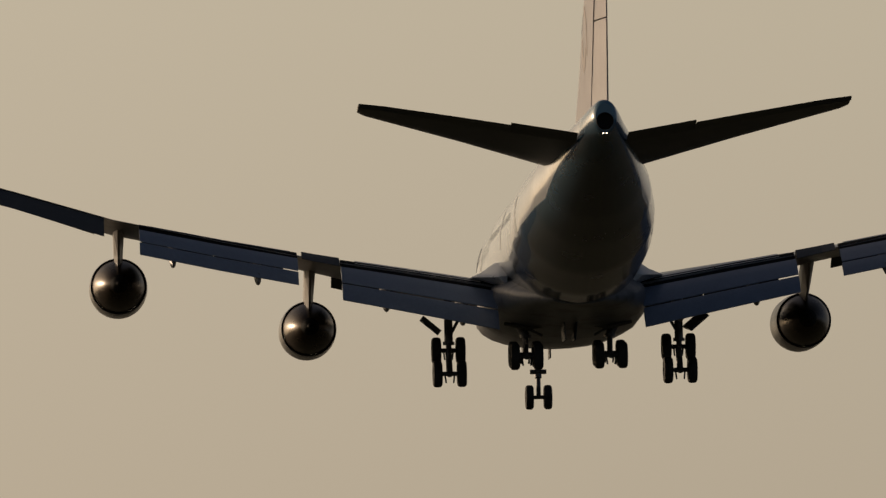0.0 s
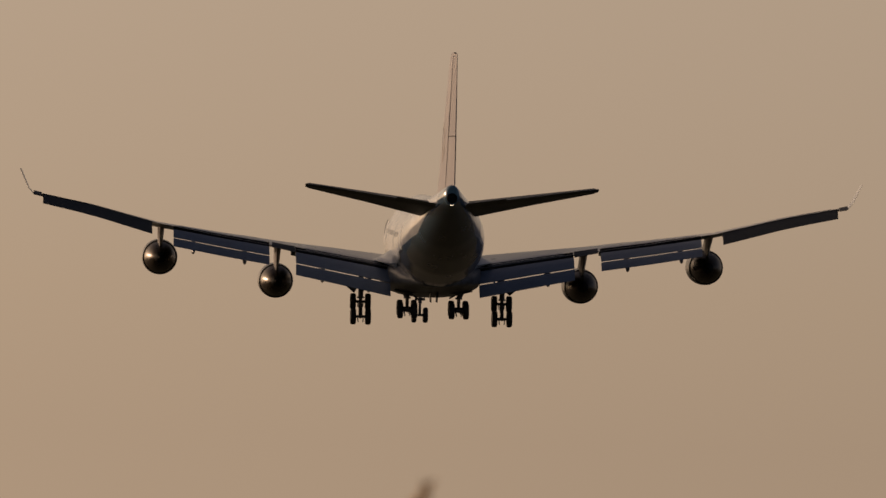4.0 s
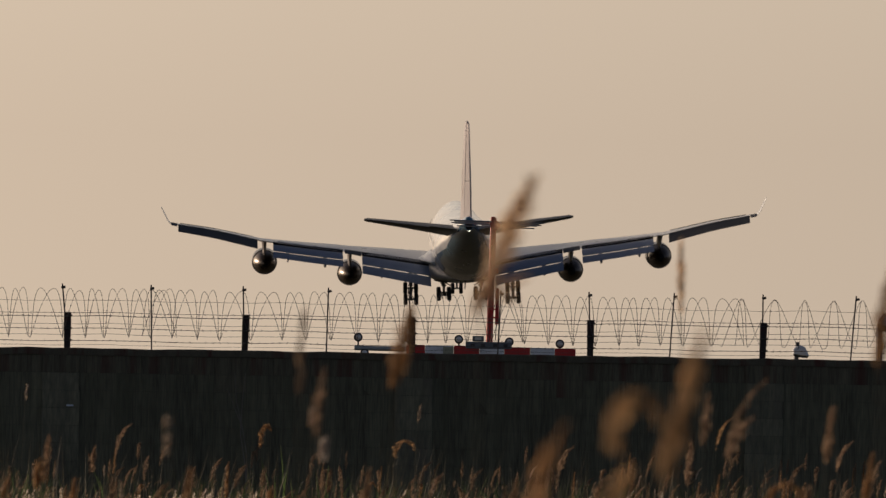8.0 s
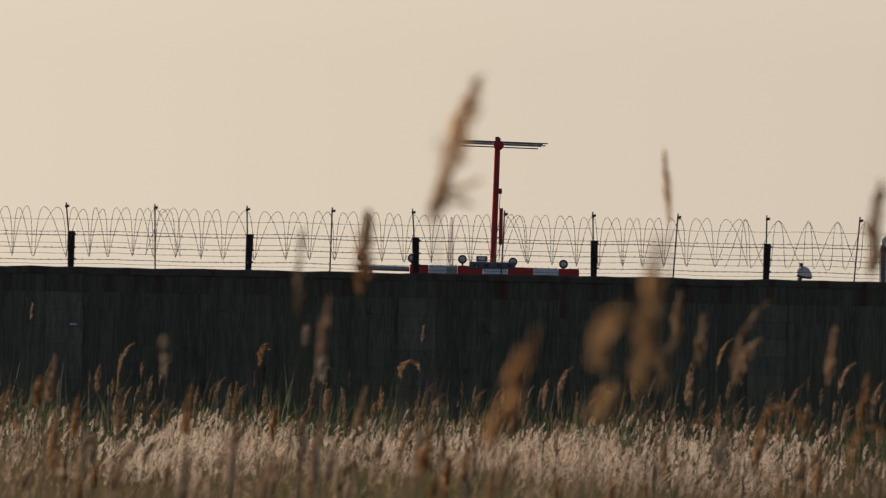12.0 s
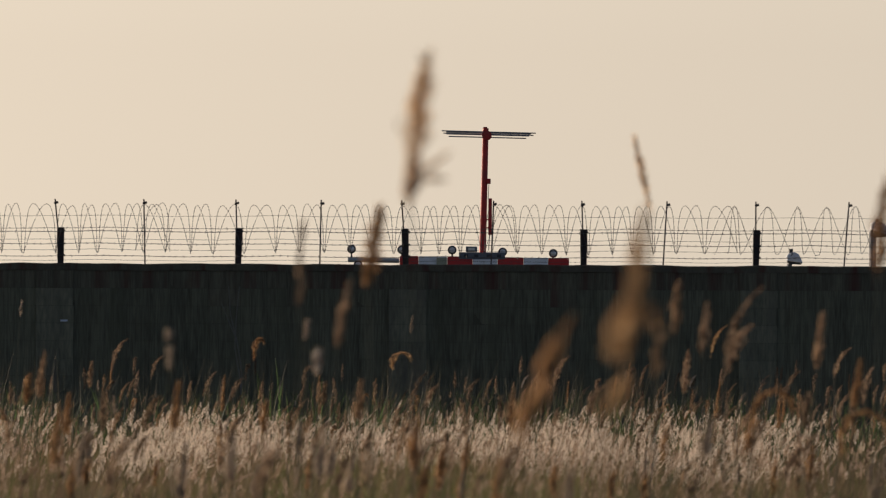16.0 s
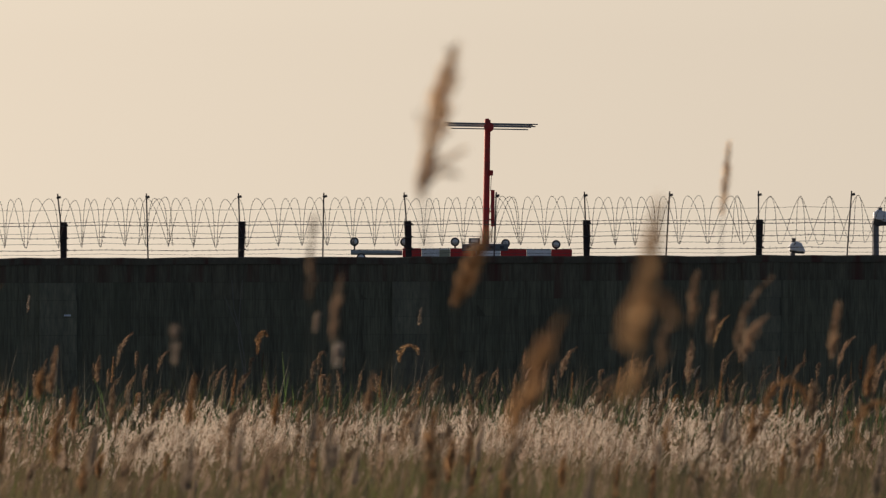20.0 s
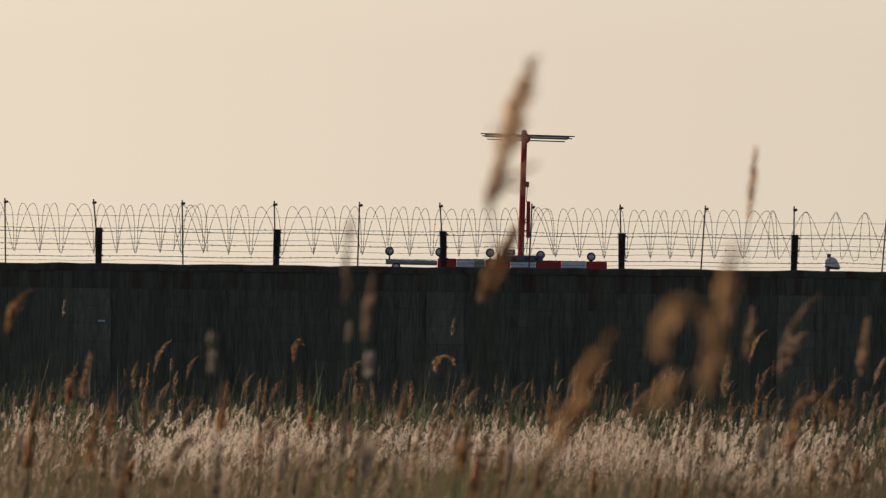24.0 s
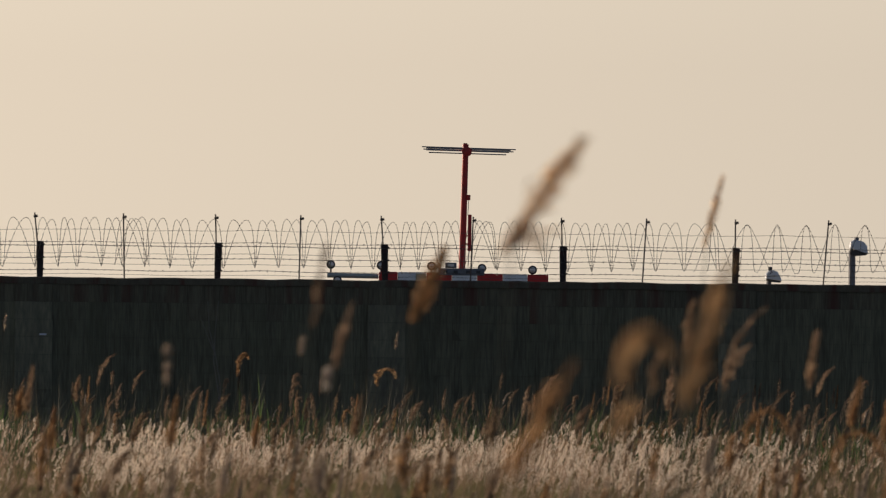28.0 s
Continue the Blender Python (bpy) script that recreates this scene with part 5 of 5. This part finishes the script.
for f, d, count, tall in ((-0.046, 150, 10, 1.4), (-0.041, 147, 9, 1.3), (-0.0365, 151, 11, 1.5), (-0.031, 147, 8, 1.25), (-0.0265, 152, 9, 1.35), (-0.0215, 148, 9, 1.3), (-0.0172, 151, 16, 1.8), (-0.0138, 149, 12, 1.55), (-0.008, 152, 12, 1.5),
                          (-0.003, 149, 9, 1.35), (0.004, 151, 10, 1.45), (0.011, 147, 8, 1.2), (0.019, 151, 10, 1.35), (0.026, 148, 8, 1.2), (0.0335, 151, 11, 1.45), (0.0395, 147, 9, 1.3), (0.047, 151, 10, 1.4)):
    leaf_clump(f * d, d, count, tall)


# ---- grass: plumes and blades ----
def grass_field():
    r = np.random.default_rng(7)

    def low(x, y):
        return np.where((y > 10) & (y < 160), 0.06 * np.sin(x * 0.7 + y * 0.13) + 0.05 * np.sin(y * 0.31), 0.0)

    def patches(x, y):
        return 0.5 + 0.25 * np.sin(x * 1.9 + y * 0.31 + 1.3 * np.sin(y * 0.23)) + 0.25 * np.sin(x * 0.8 - y * 0.47 + 2.0)

    def spread(n, y0, y1, far, rough):
        """Places in the strip of field that narrows towards the camera, thinned near it and in patches."""
        y = np.sqrt(r.uniform(y0 ** 2, y1 ** 2, n))
        x = r.uniform(-0.056, 0.056, n) * y
        side = x / y
        middle = 1 - rough * (0.74 * np.clip(1 - np.exp(-((side + 0.002) / 0.034) ** 2), 0, 1) + 0.16 * np.sin(side * 330 + 0.7))
        keep = r.random(n) < np.clip((y - far) / 40, 0.05, 1.0) * (1 - rough + rough * 1.5 * patches(x, y) ** 1.8) * middle
        return x[keep], y[keep]

    def lay(name, verts, faces, mat, label):
        me = bpy.data.meshes.new(name)
        me.from_pydata(verts.tolist(), [], faces)
        me.materials.append(mat)
        return tagged(new(name, me), label, "grass", kind="stuff")

    # plumes: thin spikelets in an uneven, feathery spindle round a nodding axis
    for name, n0, y0, y1, far, mat, h0, h1, thick, count, label in (
            ("cream_grass_plumes", 4700, 104, 153, 106, M_PLUME, 0.36, 0.42, 0.027, 30, "cream feathery grass plumes nodding in the wind"),
            ("tan_grass_plumes", 8600, 66, 152, 70, M_PINKPLUME, 0.39, 0.33, 0.016, 16, "pinkish tan feathery grass plumes"),
            ("near_grass_plumes", 420, 40, 78, 14, M_PINKPLUME, 0.72, 0.42, 0.016, 16, "pinkish tan plumes of tall grass close by"),
            ("brown_grass_plumes", 6800, 56, 166, 66, M_HEAD, 0.52, 0.5, 0.015, 12, "brown seed heads among the grass")):
        x, y = spread(n0, y0, y1, far, 0.95)
        if name == "cream_grass_plumes":
            # dense tufts besides the loose ones
            for _ in range(30):
                cy = r.uniform(112, 150)
                cx, m = r.uniform(-0.038, 0.038) * cy, r.integers(40, 110)
                x, y = np.concatenate([x, cx + r.normal(0, 0.45, m)]), np.concatenate([y, cy + r.normal(0, 2.2, m)])
        n = len(x)
        tuft = 0.5 + 0.5 * np.sin(x * 7.3 + 2.1 * np.sin(y * 1.7)) * np.sin(y * 2.9 + 1.3 * np.sin(x * 3.1))
        z = low(x, y) + h0 + h1 * r.random(n) ** 1.6 + 0.16 * patches(x, y) + 0.2 * (tuft - 0.5)
        lean, turn, ln = np.abs(r.normal(0.12, 0.22, n)), r.normal(0.0, 0.9, n), r.uniform(0.08, 0.2, n) * r.uniform(0.6, 1.0, n) * (1.35 if thick > 0.018 else 1.0)
        fat = thick * r.uniform(0.55, 1.3, n)
        ax = np.stack([np.cos(turn) * np.sin(lean), np.sin(turn) * np.sin(lean), np.cos(lean)], 1)
        base = np.stack([x, y, z], 1)
        V = []
        for q in range(count):
            u = (q + r.random(n)) / count
            a = r.uniform(0, 6.283, n)
            out = np.stack([np.cos(a), np.sin(a), 0 * a], 1)
            c = base + ax * (ln * u)[:, None] + out * (fat * np.sin(0.35 + 2.5 * u) * r.random(n) ** 0.5)[:, None] + np.stack([0.5 * ln * lean * u ** 2, 0 * u, -0.2 * ln * lean * u ** 2], 1)
            t = ax + 0.35 * out + np.stack([0.5 * lean * u, 0 * u, -0.2 * u], 1)
            s = r.uniform(0.016, 0.034, n)[:, None]
            side = np.cross(t, np.stack([0.3 * np.sin(a), np.ones(n), np.cos(a)], 1)) * (s * r.uniform(0.12, 0.24, n)[:, None])
            V.append(np.stack([c - t * s * 0.5, c + side, c + t * s * 0.6, c - side], 1).reshape(-1, 3))
        V = np.concatenate(V).reshape(count, n, 4, 3)
        for half in (0, 1):
            W = V[:, half::2].reshape(-1, 3)
            WAVING.append(lay(name, W, np.arange(len(W)).reshape(-1, 4).tolist(), mat, label))
    for name, n0, y0, y1, far, mat, h0, h1, w0, w1, label in (
            ("green_grass", 80000, 40, 167, 15, M_BLADE, 0.3, 0.36, 0.002, 0.005, "green grass blades"),
            ("dry_grass", 140000, 40, 166, 15, M_DRY, 0.42, 0.42, 0.0012, 0.0036, "dry tan grass stalks"),
            ("tall_green_grass", 14000, 28, 68, -40, M_BLADE, 0.85, 0.5, 0.004, 0.009, "tall green grass blades close by"),
            ("tall_dry_grass", 11500, 28, 68, -40, M_DRY, 0.85, 0.5, 0.003, 0.007, "tall dry brown grass stalks close by"),
            ("reed_thicket", 7600, 138, 166, 60, M_LEAF, 0.6, 0.85, 0.006, 0.014, "green reed leaves in the shade of the wall"),
            ("dead_stalks", 2700, 138, 167, 60, M_STEM, 0.8, 1.2, 0.003, 0.006, "dead reed stalks in the shade of the wall")):
        x, y = spread(n0, y0, y1, far, 0.97 if name == "tall_green_grass" else 0.6)
        n = len(x)
        z = low(x, y)
        h, a, b = h0 + h1 * r.random(n) ** 1.5, r.uniform(0, 6.28, n), r.normal(0.1, 0.12, n)
        w = r.uniform(w0, w1, n)
        s = np.stack([np.cos(a) * w, np.sin(a) * w, np.zeros(n)], 1)
        p0 = np.stack([x, y, z - 0.03], 1)
        p1 = p0 + np.stack([b * 0.35, 0 * b, h * 0.6], 1)
        p2 = p0 + np.stack([b * 1.2, 0.1 * np.sin(a), h], 1)
        if name == "reed_thicket":
            p2[:, 0] += 0.16 * h * r.normal(0, 1, n)
        k = np.arange(n)[:, None] * 5
        lay(name, np.stack([p0 - s, p0 + s, p1 + s * 0.8, p2, p1 - s * 0.8], 1).reshape(-1, 3), (k + [0, 1, 2, 4]).tolist() + (k + [2, 3, 4]).tolist(), mat, label)


grass_field()
wall_blocks()


def sway(key, rows):
    """Lean of a reed and nod of its seed head to the right, its bow towards the wall, in degrees, and how far the bent stem lifts it."""
    top, head, x, d, h = NEAR[key]
    walk(top, [(t, pose(x, d, 0, 0, lean, 0)) for t, lean, nod, bow, lift in rows])
    walk(head, [(t, pose(0, 0, h + lift, -bow, nod, 0)) for t, lean, nod, bow, lift in rows])


def motions():
    walk(plane, [(t, Matrix.Translation((x, y, z)) @ pose(0, 0, 0, 0, 0, turn) @ pose(0, 0, 0, rise, 0, 0) @ pose(0, 0, 0, 0, roll, 0)) for t, x, y, z, turn, rise, roll in (
    (0, 2.25, 457.61, 55.78, 2.80, 3.61, -1.33),
    (1, 2.05, 531.40, 51.89, 2.69, 3.38, -1.28),
    (2, 1.92, 605.71, 47.76, 2.49, 3.41, -1.20),
    (3, 1.48, 674.60, 43.26, 2.31, 3.43, -1.07),
    (3.5, 1.40, 712.92, 41.41, 2.19, 3.45, -0.93),
    (5.5, 0.83, 854.00, 32.52, 1.82, 3.55, -0.97),
    (6, 0.68, 892.38, 30.36, 1.71, 3.69, -1.25),
    (7, 0.35, 963.56, 26.01, 1.51, 4.06, -1.57),
    (8, -0.15, 1036.76, 22.06, 1.40, 3.97, -1.90),
    (9, -0.67, 1109.31, 18.25, 1.33, 3.95, -1.18),
    (9.5, -0.94, 1145.25, 16.42, 1.39, 3.91, -1.15),
    (10, -1.63, 1181.00, 14.50, 1.50, 4.10, -1.15),
    (10.5, -1.96, 1217.00, 12.75, 1.70, 4.30, -1.15),
    (11, -1.95, 1252.00, 10.65, 1.80, 4.20, -1.10),
    (11.5, -2.52, 1287.00, 8.80, 1.90, 4.00, -1.00),
    (12, -2.78, 1322.00, 8.05, 1.90, 4.00, -0.90),
    (12.5, -2.94, 1356.00, 7.50, 1.80, 3.80, -0.70),
    (14.5, -3.27, 1486.00, 2.90, 1.20, 2.00, -0.20),
    (16.5, -3.27, 1600.00, 0.80, 1.00, 0.50, 0.00),
    (20, -3.27, 1740.00, 0.10, 1.00, 0.00, 0.00),
    (28, -3.27, 1890.00, 0.10, 1.00, 0.00, 0.00),
    )])
    sway("A", ((0, -1.12, 20.9, 20, -0.029), (5.5, -1.12, 20.9, 20, -0.029), (6, -1.58, 19.4, 31, -0.016), (7, -3.5, 15.6, 32, -0.007), (8, 1.5, 18.0, 15, -0.02), (9, 1.87, 41.4, 45, -0.05), (9.5, 0.04, 21.5, 28, -0.036), (10, 0.68, 20.9, 21, -0.015), (10.5, 0.19, 19.4, 14, 0.003), (11, -0.04, 17.1, 15, 0.019), (12, -1.22, 15.7, 14, 0.009), (15, -1.57, 11.5, 0, 0.026), (16, -2.04, 6.1, 13, 0.03), (17, -1.76, 10.2, 0, 0.029), (18, -1.42, 10.7, 4, 0.03), (19, -0.99, 11.3, 11, 0.03), (20, -1.42, 11.7, 11, 0.03), (23, 0.64, 13.5, 11, 0.03), (24, 0.38, 13.3, 0, 0.026), (25, 0.9, 16.1, 0, 0.013), (26, 0.67, 18.2, 12, 0.024), (27, 3.84, 22.8, 18, -0.022), (28, 4.82, 26.8, 25, -0.044)))
    sway("B", ((0, -1.15, -4.5, 0, -0.023), (5.5, -1.15, -4.5, 0, -0.023), (6, -0.2, -4.4, 0, -0.034), (7, 0.77, -4.9, 0, -0.005), (8, 1.01, -3.5, 0, -0.029), (9, 0.01, -8.5, 0, -0.002), (9.5, -0.34, -6.5, 0, 0.025), (10, -1.49, -8.1, 0, 0.03), (10.5, -2.11, -10.5, 0, 0.03), (11, -2.78, -12.0, 0, 0.03), (12, -0.48, -6.7, 0, 0.015), (15, -0.01, -7.8, 0, -0.002), (16, -1.41, -12.9, 0, 0.03), (17, -0.28, -10.0, 0, 0.03), (18, -1.25, -8.6, 0, 0.03), (19, 1.04, -5.6, 0, 0.03), (20, 5.45, -1.4, 0, -0.034), (23, 0.42, -7.4, 0, 0.03), (24, 4.49, -1.0, 0, 0.004), (25, 8.78, 2.8, 0, -0.05), (26, 4.36, 7.6, 0, -0.05), (27, 7.06, 4.0, 0, -0.034), (28, 6.09, 6.4, 0, -0.05)))
    sway("C", ((0, -0.56, 5.8, 0, 0.016), (5.5, -0.56, 5.8, 0, 0.016), (6, -1.04, 8.9, 0, 0.016), (7, 1.52, 6.3, 0, -0.025), (8, 0.92, 9.6, 0, -0.016), (9, -0.03, 7.5, 0, -0.004), (9.5, 0.18, 6.9, 0, 0.025), (10, -2.02, 7.3, 0, 0.027), (10.5, -2.39, 7.3, 0, 0.03), (11, -2.17, 6.5, 0, 0.03), (12, -2.17, 4.3, 0, 0.03), (15, -1.89, 8.5, 0, -0.023), (16, -0.79, 8.0, 0, 0.025), (17, -0.11, 8.8, 0, 0.027), (18, -1.03, 6.7, 0, 0.017), (19, 0.03, 8.3, 0, 0.009), (20, 6.67, 15.6, 0, -0.05), (23, 2.66, 11.2, 0, 0.014), (24, 5.85, 16.8, 0, -0.004), (25, 4.49, 13.3, 0, -0.042), (26, 1.35, 10.9, 0, -0.027), (27, 3.05, 14.1, 0, -0.047), (28, 5.05, 16.3, 0, -0.032),))
    sway("G", ((0, 0.21, 17.4, 0, -0.013), (8, 0.21, 17.4, 0, -0.013), (9, -0.47, 21.2, 0, 0.026), (9.5, 0.61, 17.4, 0, -0.022), (10, -1.10, 21.6, 0, 0.012), (10.5, -0.26, 18.3, 0, -0.032), (11, 0.00, 21.5, 0, -0.024), (12, -1.66, 19.2, 0, 0.017), (15, -1.01, 18.7, 0, 0.015), (16, 0.54, 20.0, 0, 0.022), (17, -0.88, 18.9, 0, 0.001), (18, -0.85, 21.2, 0, 0.017), (19, -0.19, 23.2, 0, 0.023), (20, -0.16, 20.1, 0, 0.006), (23, 1.63, 24.9, 0, 0.015), (24, 0.64, 20.9, 0, 0.005), (25, 0.70, 22.3, 0, -0.018), (26, 0.79, 23.5, 0, 0.002), (27, 2.25, 24.3, 0, -0.032), (28, 1.44, 24.0, 0, -0.023),))
    sway("H", ((0, -4.21, 5.7, 0, 0.03), (7, -4.21, 5.7, 0, 0.03), (8, 0.39, 11.4, 0, -0.022), (9, -0.05, 9.0, 0, 0.006), (9.5, 0.14, 12.3, 0, -0.029), (10, 1.36, 11.6, 0, -0.049), (10.5, 1.64, 9.6, 0, -0.029), (11, 0.05, 9.8, 0, -0.011), (12, -1.09, 4.2, 0, -0.003), (15, -1.89, 7.8, 0, 0.016), (16, -1.44, 6.1, 0, 0.03), (17, -2.37, 6.9, 0, 0.003), (18, -1.74, 5.1, 0, 0.018), (19, -1.32, 8.2, 0, 0.023), (20, -0.99, 6.9, 0, 0.03), (23, -0.19, 6.3, 0, 0.016), (24, 0.92, 6.8, 0, -0.025), (25, 0.81, 5.8, 0, -0.005), (26, 1.65, 11.9, 0, 0.003), (27, 3.08, 9.3, 0, -0.008), (28, 2.97, 11.6, 0, -0.02),))
    sway("K", ((0, -0.25, 3.6, 0, -0.002), (8, -0.25, 3.6, 0, -0.002), (9, 0.34, 6.6, 0, -0.005), (9.5, -0.05, 5.4, 0, 0.001), (10, 0.40, 6.3, 0, -0.008), (10.5, -0.21, 8.6, 0, -0.009), (11, -0.13, 3.6, 0, -0.011), (12, -1.24, 4.8, 0, 0.006), (15, -0.11, 3.9, 0, -0.005), (16, -0.12, 5.6, 0, 0.001), (17, -0.29, 4.1, 0, 0.002), (18, -0.26, 4.3, 0, 0.006), (19, 0.00, 5.5, 0, 0.002), (20, 0.32, 8.0, 0, 0.006), (23, 1.24, 7.5, 0, 0.004), (24, 0.41, 5.5, 0, 0.014), (25, 0.75, 6.6, 0, 0.004), (26, 0.68, 4.7, 0, 0.002), (27, 1.33, 7.5, 0, 0.001), (28, 1.38, 7.2, 0, -0.01),))
    sway("J", ((0, 0.83, 5.8, 0, -0.012), (5.5, 0.83, 5.8, 0, -0.012), (6, 1.62, 3.7, 0, -0.043), (10, -1.66, 4.5, 0, 0.028), (10.5, -1.49, 4.0, 0, 0.027), (11, -0.99, 3.5, 0, 0.023), (15, -0.44, 1.2, 0, 0.03), (16, 0.44, 2.2, 0, -0.005), (17, 1.40, 1.5, 0, -0.05), (18, 1.60, 2.0, 0, 0), (19, 2.00, 3.0, 0, 0), (20, 2.60, 4.0, 0, 0), (23, 3.20, 5.0, 0, 0), (25, 3.60, 6.0, 0, 0), (27, 4.40, 6.0, 0, 0), (28, 4.60, 6.0, 0, 0),))
    sway("E", ((0, -0.78, 3.4, 0, -0.03), (7, -0.78, 3.4, 0, -0.03), (8, -1.76, 4.3, 0, -0.001), (9, -0.85, 6.0, 0, -0.007), (9.5, -1.00, 4.1, 0, -0.035), (10, -2.09, 2.6, 0, -0.013), (10.5, -3.08, 4.8, 0, 0.005), (11, -1.09, 4.7, 0, 0.001), (12, -1.70, 5.2, 0, -0.024), (15, -0.49, 5.2, 0, 0.012), (16, 0.90, 5.9, 0, 0.004), (17, 0.41, 3.2, 0, 0.007), (18, 0.46, 2.1, 0, -0.004), (19, 0.29, 4.9, 0, 0.026), (20, 0.06, 4.4, 0, -0.004), (23, 0.70, 5.8, 0, 0.03), (24, -0.06, 2.6, 0, 0.03), (25, 1.55, 2.6, 0, 0.021), (26, 2.82, 4.0, 0, -0.011), (27, 2.22, 9.6, 0, 0.006), (28, 2.75, 8.5, 0, -0.018),))
    sway("I", ((0, -0.91, 0.9, 0, 0.003), (8, -0.91, 0.9, 0, 0.003), (9, -1.71, 0.9, 0, 0.016), (9.5, -1.56, 1.5, 0, 0.008), (10, -1.35, 3.0, 0, 0.01), (10.5, -1.38, -0.4, 0, 0.029), (11, -1.29, -0.3, 0, 0.004), (12, -1.53, -0.0, 0, -0.001), (15, -1.49, 0.7, 0, -0.005), (16, 0.00, -1.6, 0, 0.008), (17, -0.81, -0.6, 0, -0.01), (18, 0.50, 1.0, 0, -0.021), (19, 0.31, 0.4, 0, -0.01), (20, 0.18, -0.2, 0, -0.001), (23, 0.96, -0.2, 0, -0.005), (24, 0.49, -0.5, 0, -0.004), (25, 1.09, -1.1, 0, -0.005), (26, 2.21, -0.6, 0, -0.009), (27, 1.41, -1.4, 0, -0.011), (28, 2.01, -1.1, 0, 0.005),))
    sway("D", ((0, -0.54, -0.3, 0, 0.005), (8, -0.54, -0.3, 0, 0.005), (9, -0.53, -0.3, 0, -0.001), (9.5, -1.03, 0.6, 0, -0.008), (10, -0.63, 0.2, 0, -0.023), (10.5, -1.17, 0.0, 0, -0.007), (11, -0.83, 0.0, 0, 0.006), (12, -0.96, -0.2, 0, 0.002), (15, -0.46, -0.3, 0, -0.001), (16, 0.00, -1.5, 0, 0.009), (17, 0.24, -1.5, 0, 0.029), (18, 1.17, -1.2, 0, 0.019), (19, -0.33, -0.1, 0, 0.011), (20, 0.56, -0.9, 0, 0.002), (23, 0.91, -1.7, 0, -0.001), (24, 0.65, -1.1, 0, 0.016), (25, 1.19, -0.4, 0, -0.002), (26, 1.88, 0.8, 0, -0.022), (27, 1.75, 0.2, 0, -0.024), (28, 2.89, 1.7, 0, -0.01),))
    for k, ob in enumerate(WAVING):
        walk(ob, [(t / 2, pose(0.011 * math.sin(t * 1.05 + k * 2.3) + 0.008 * math.sin(t * 0.43 + k * 1.1), 0, 0.003 * math.sin(t * 0.8 + k))) for t in range(0, 57)])
    gust = ((0, 0.0), (7, 0.0), (11, -0.8), (15, -0.4), (17, 0.0), (19, 0.3), (20, 0.8), (23, 0.8), (25, 1.5), (28, 2.2))
    for top, x, d, turn, much, k in SWAYING:
        z = top.location.z
        walk(top, [(t, pose(x, d, z, 0, 2.0 + lerp(gust, t)[0] + much * (0.7 * math.sin(t * 1.7 + k * 1.9) + 0.5 * math.sin(t * 0.63 + k)), 0) @ pose(0, 0, 0, 0, 0, turn)) for t in range(0, 29)])


motions()
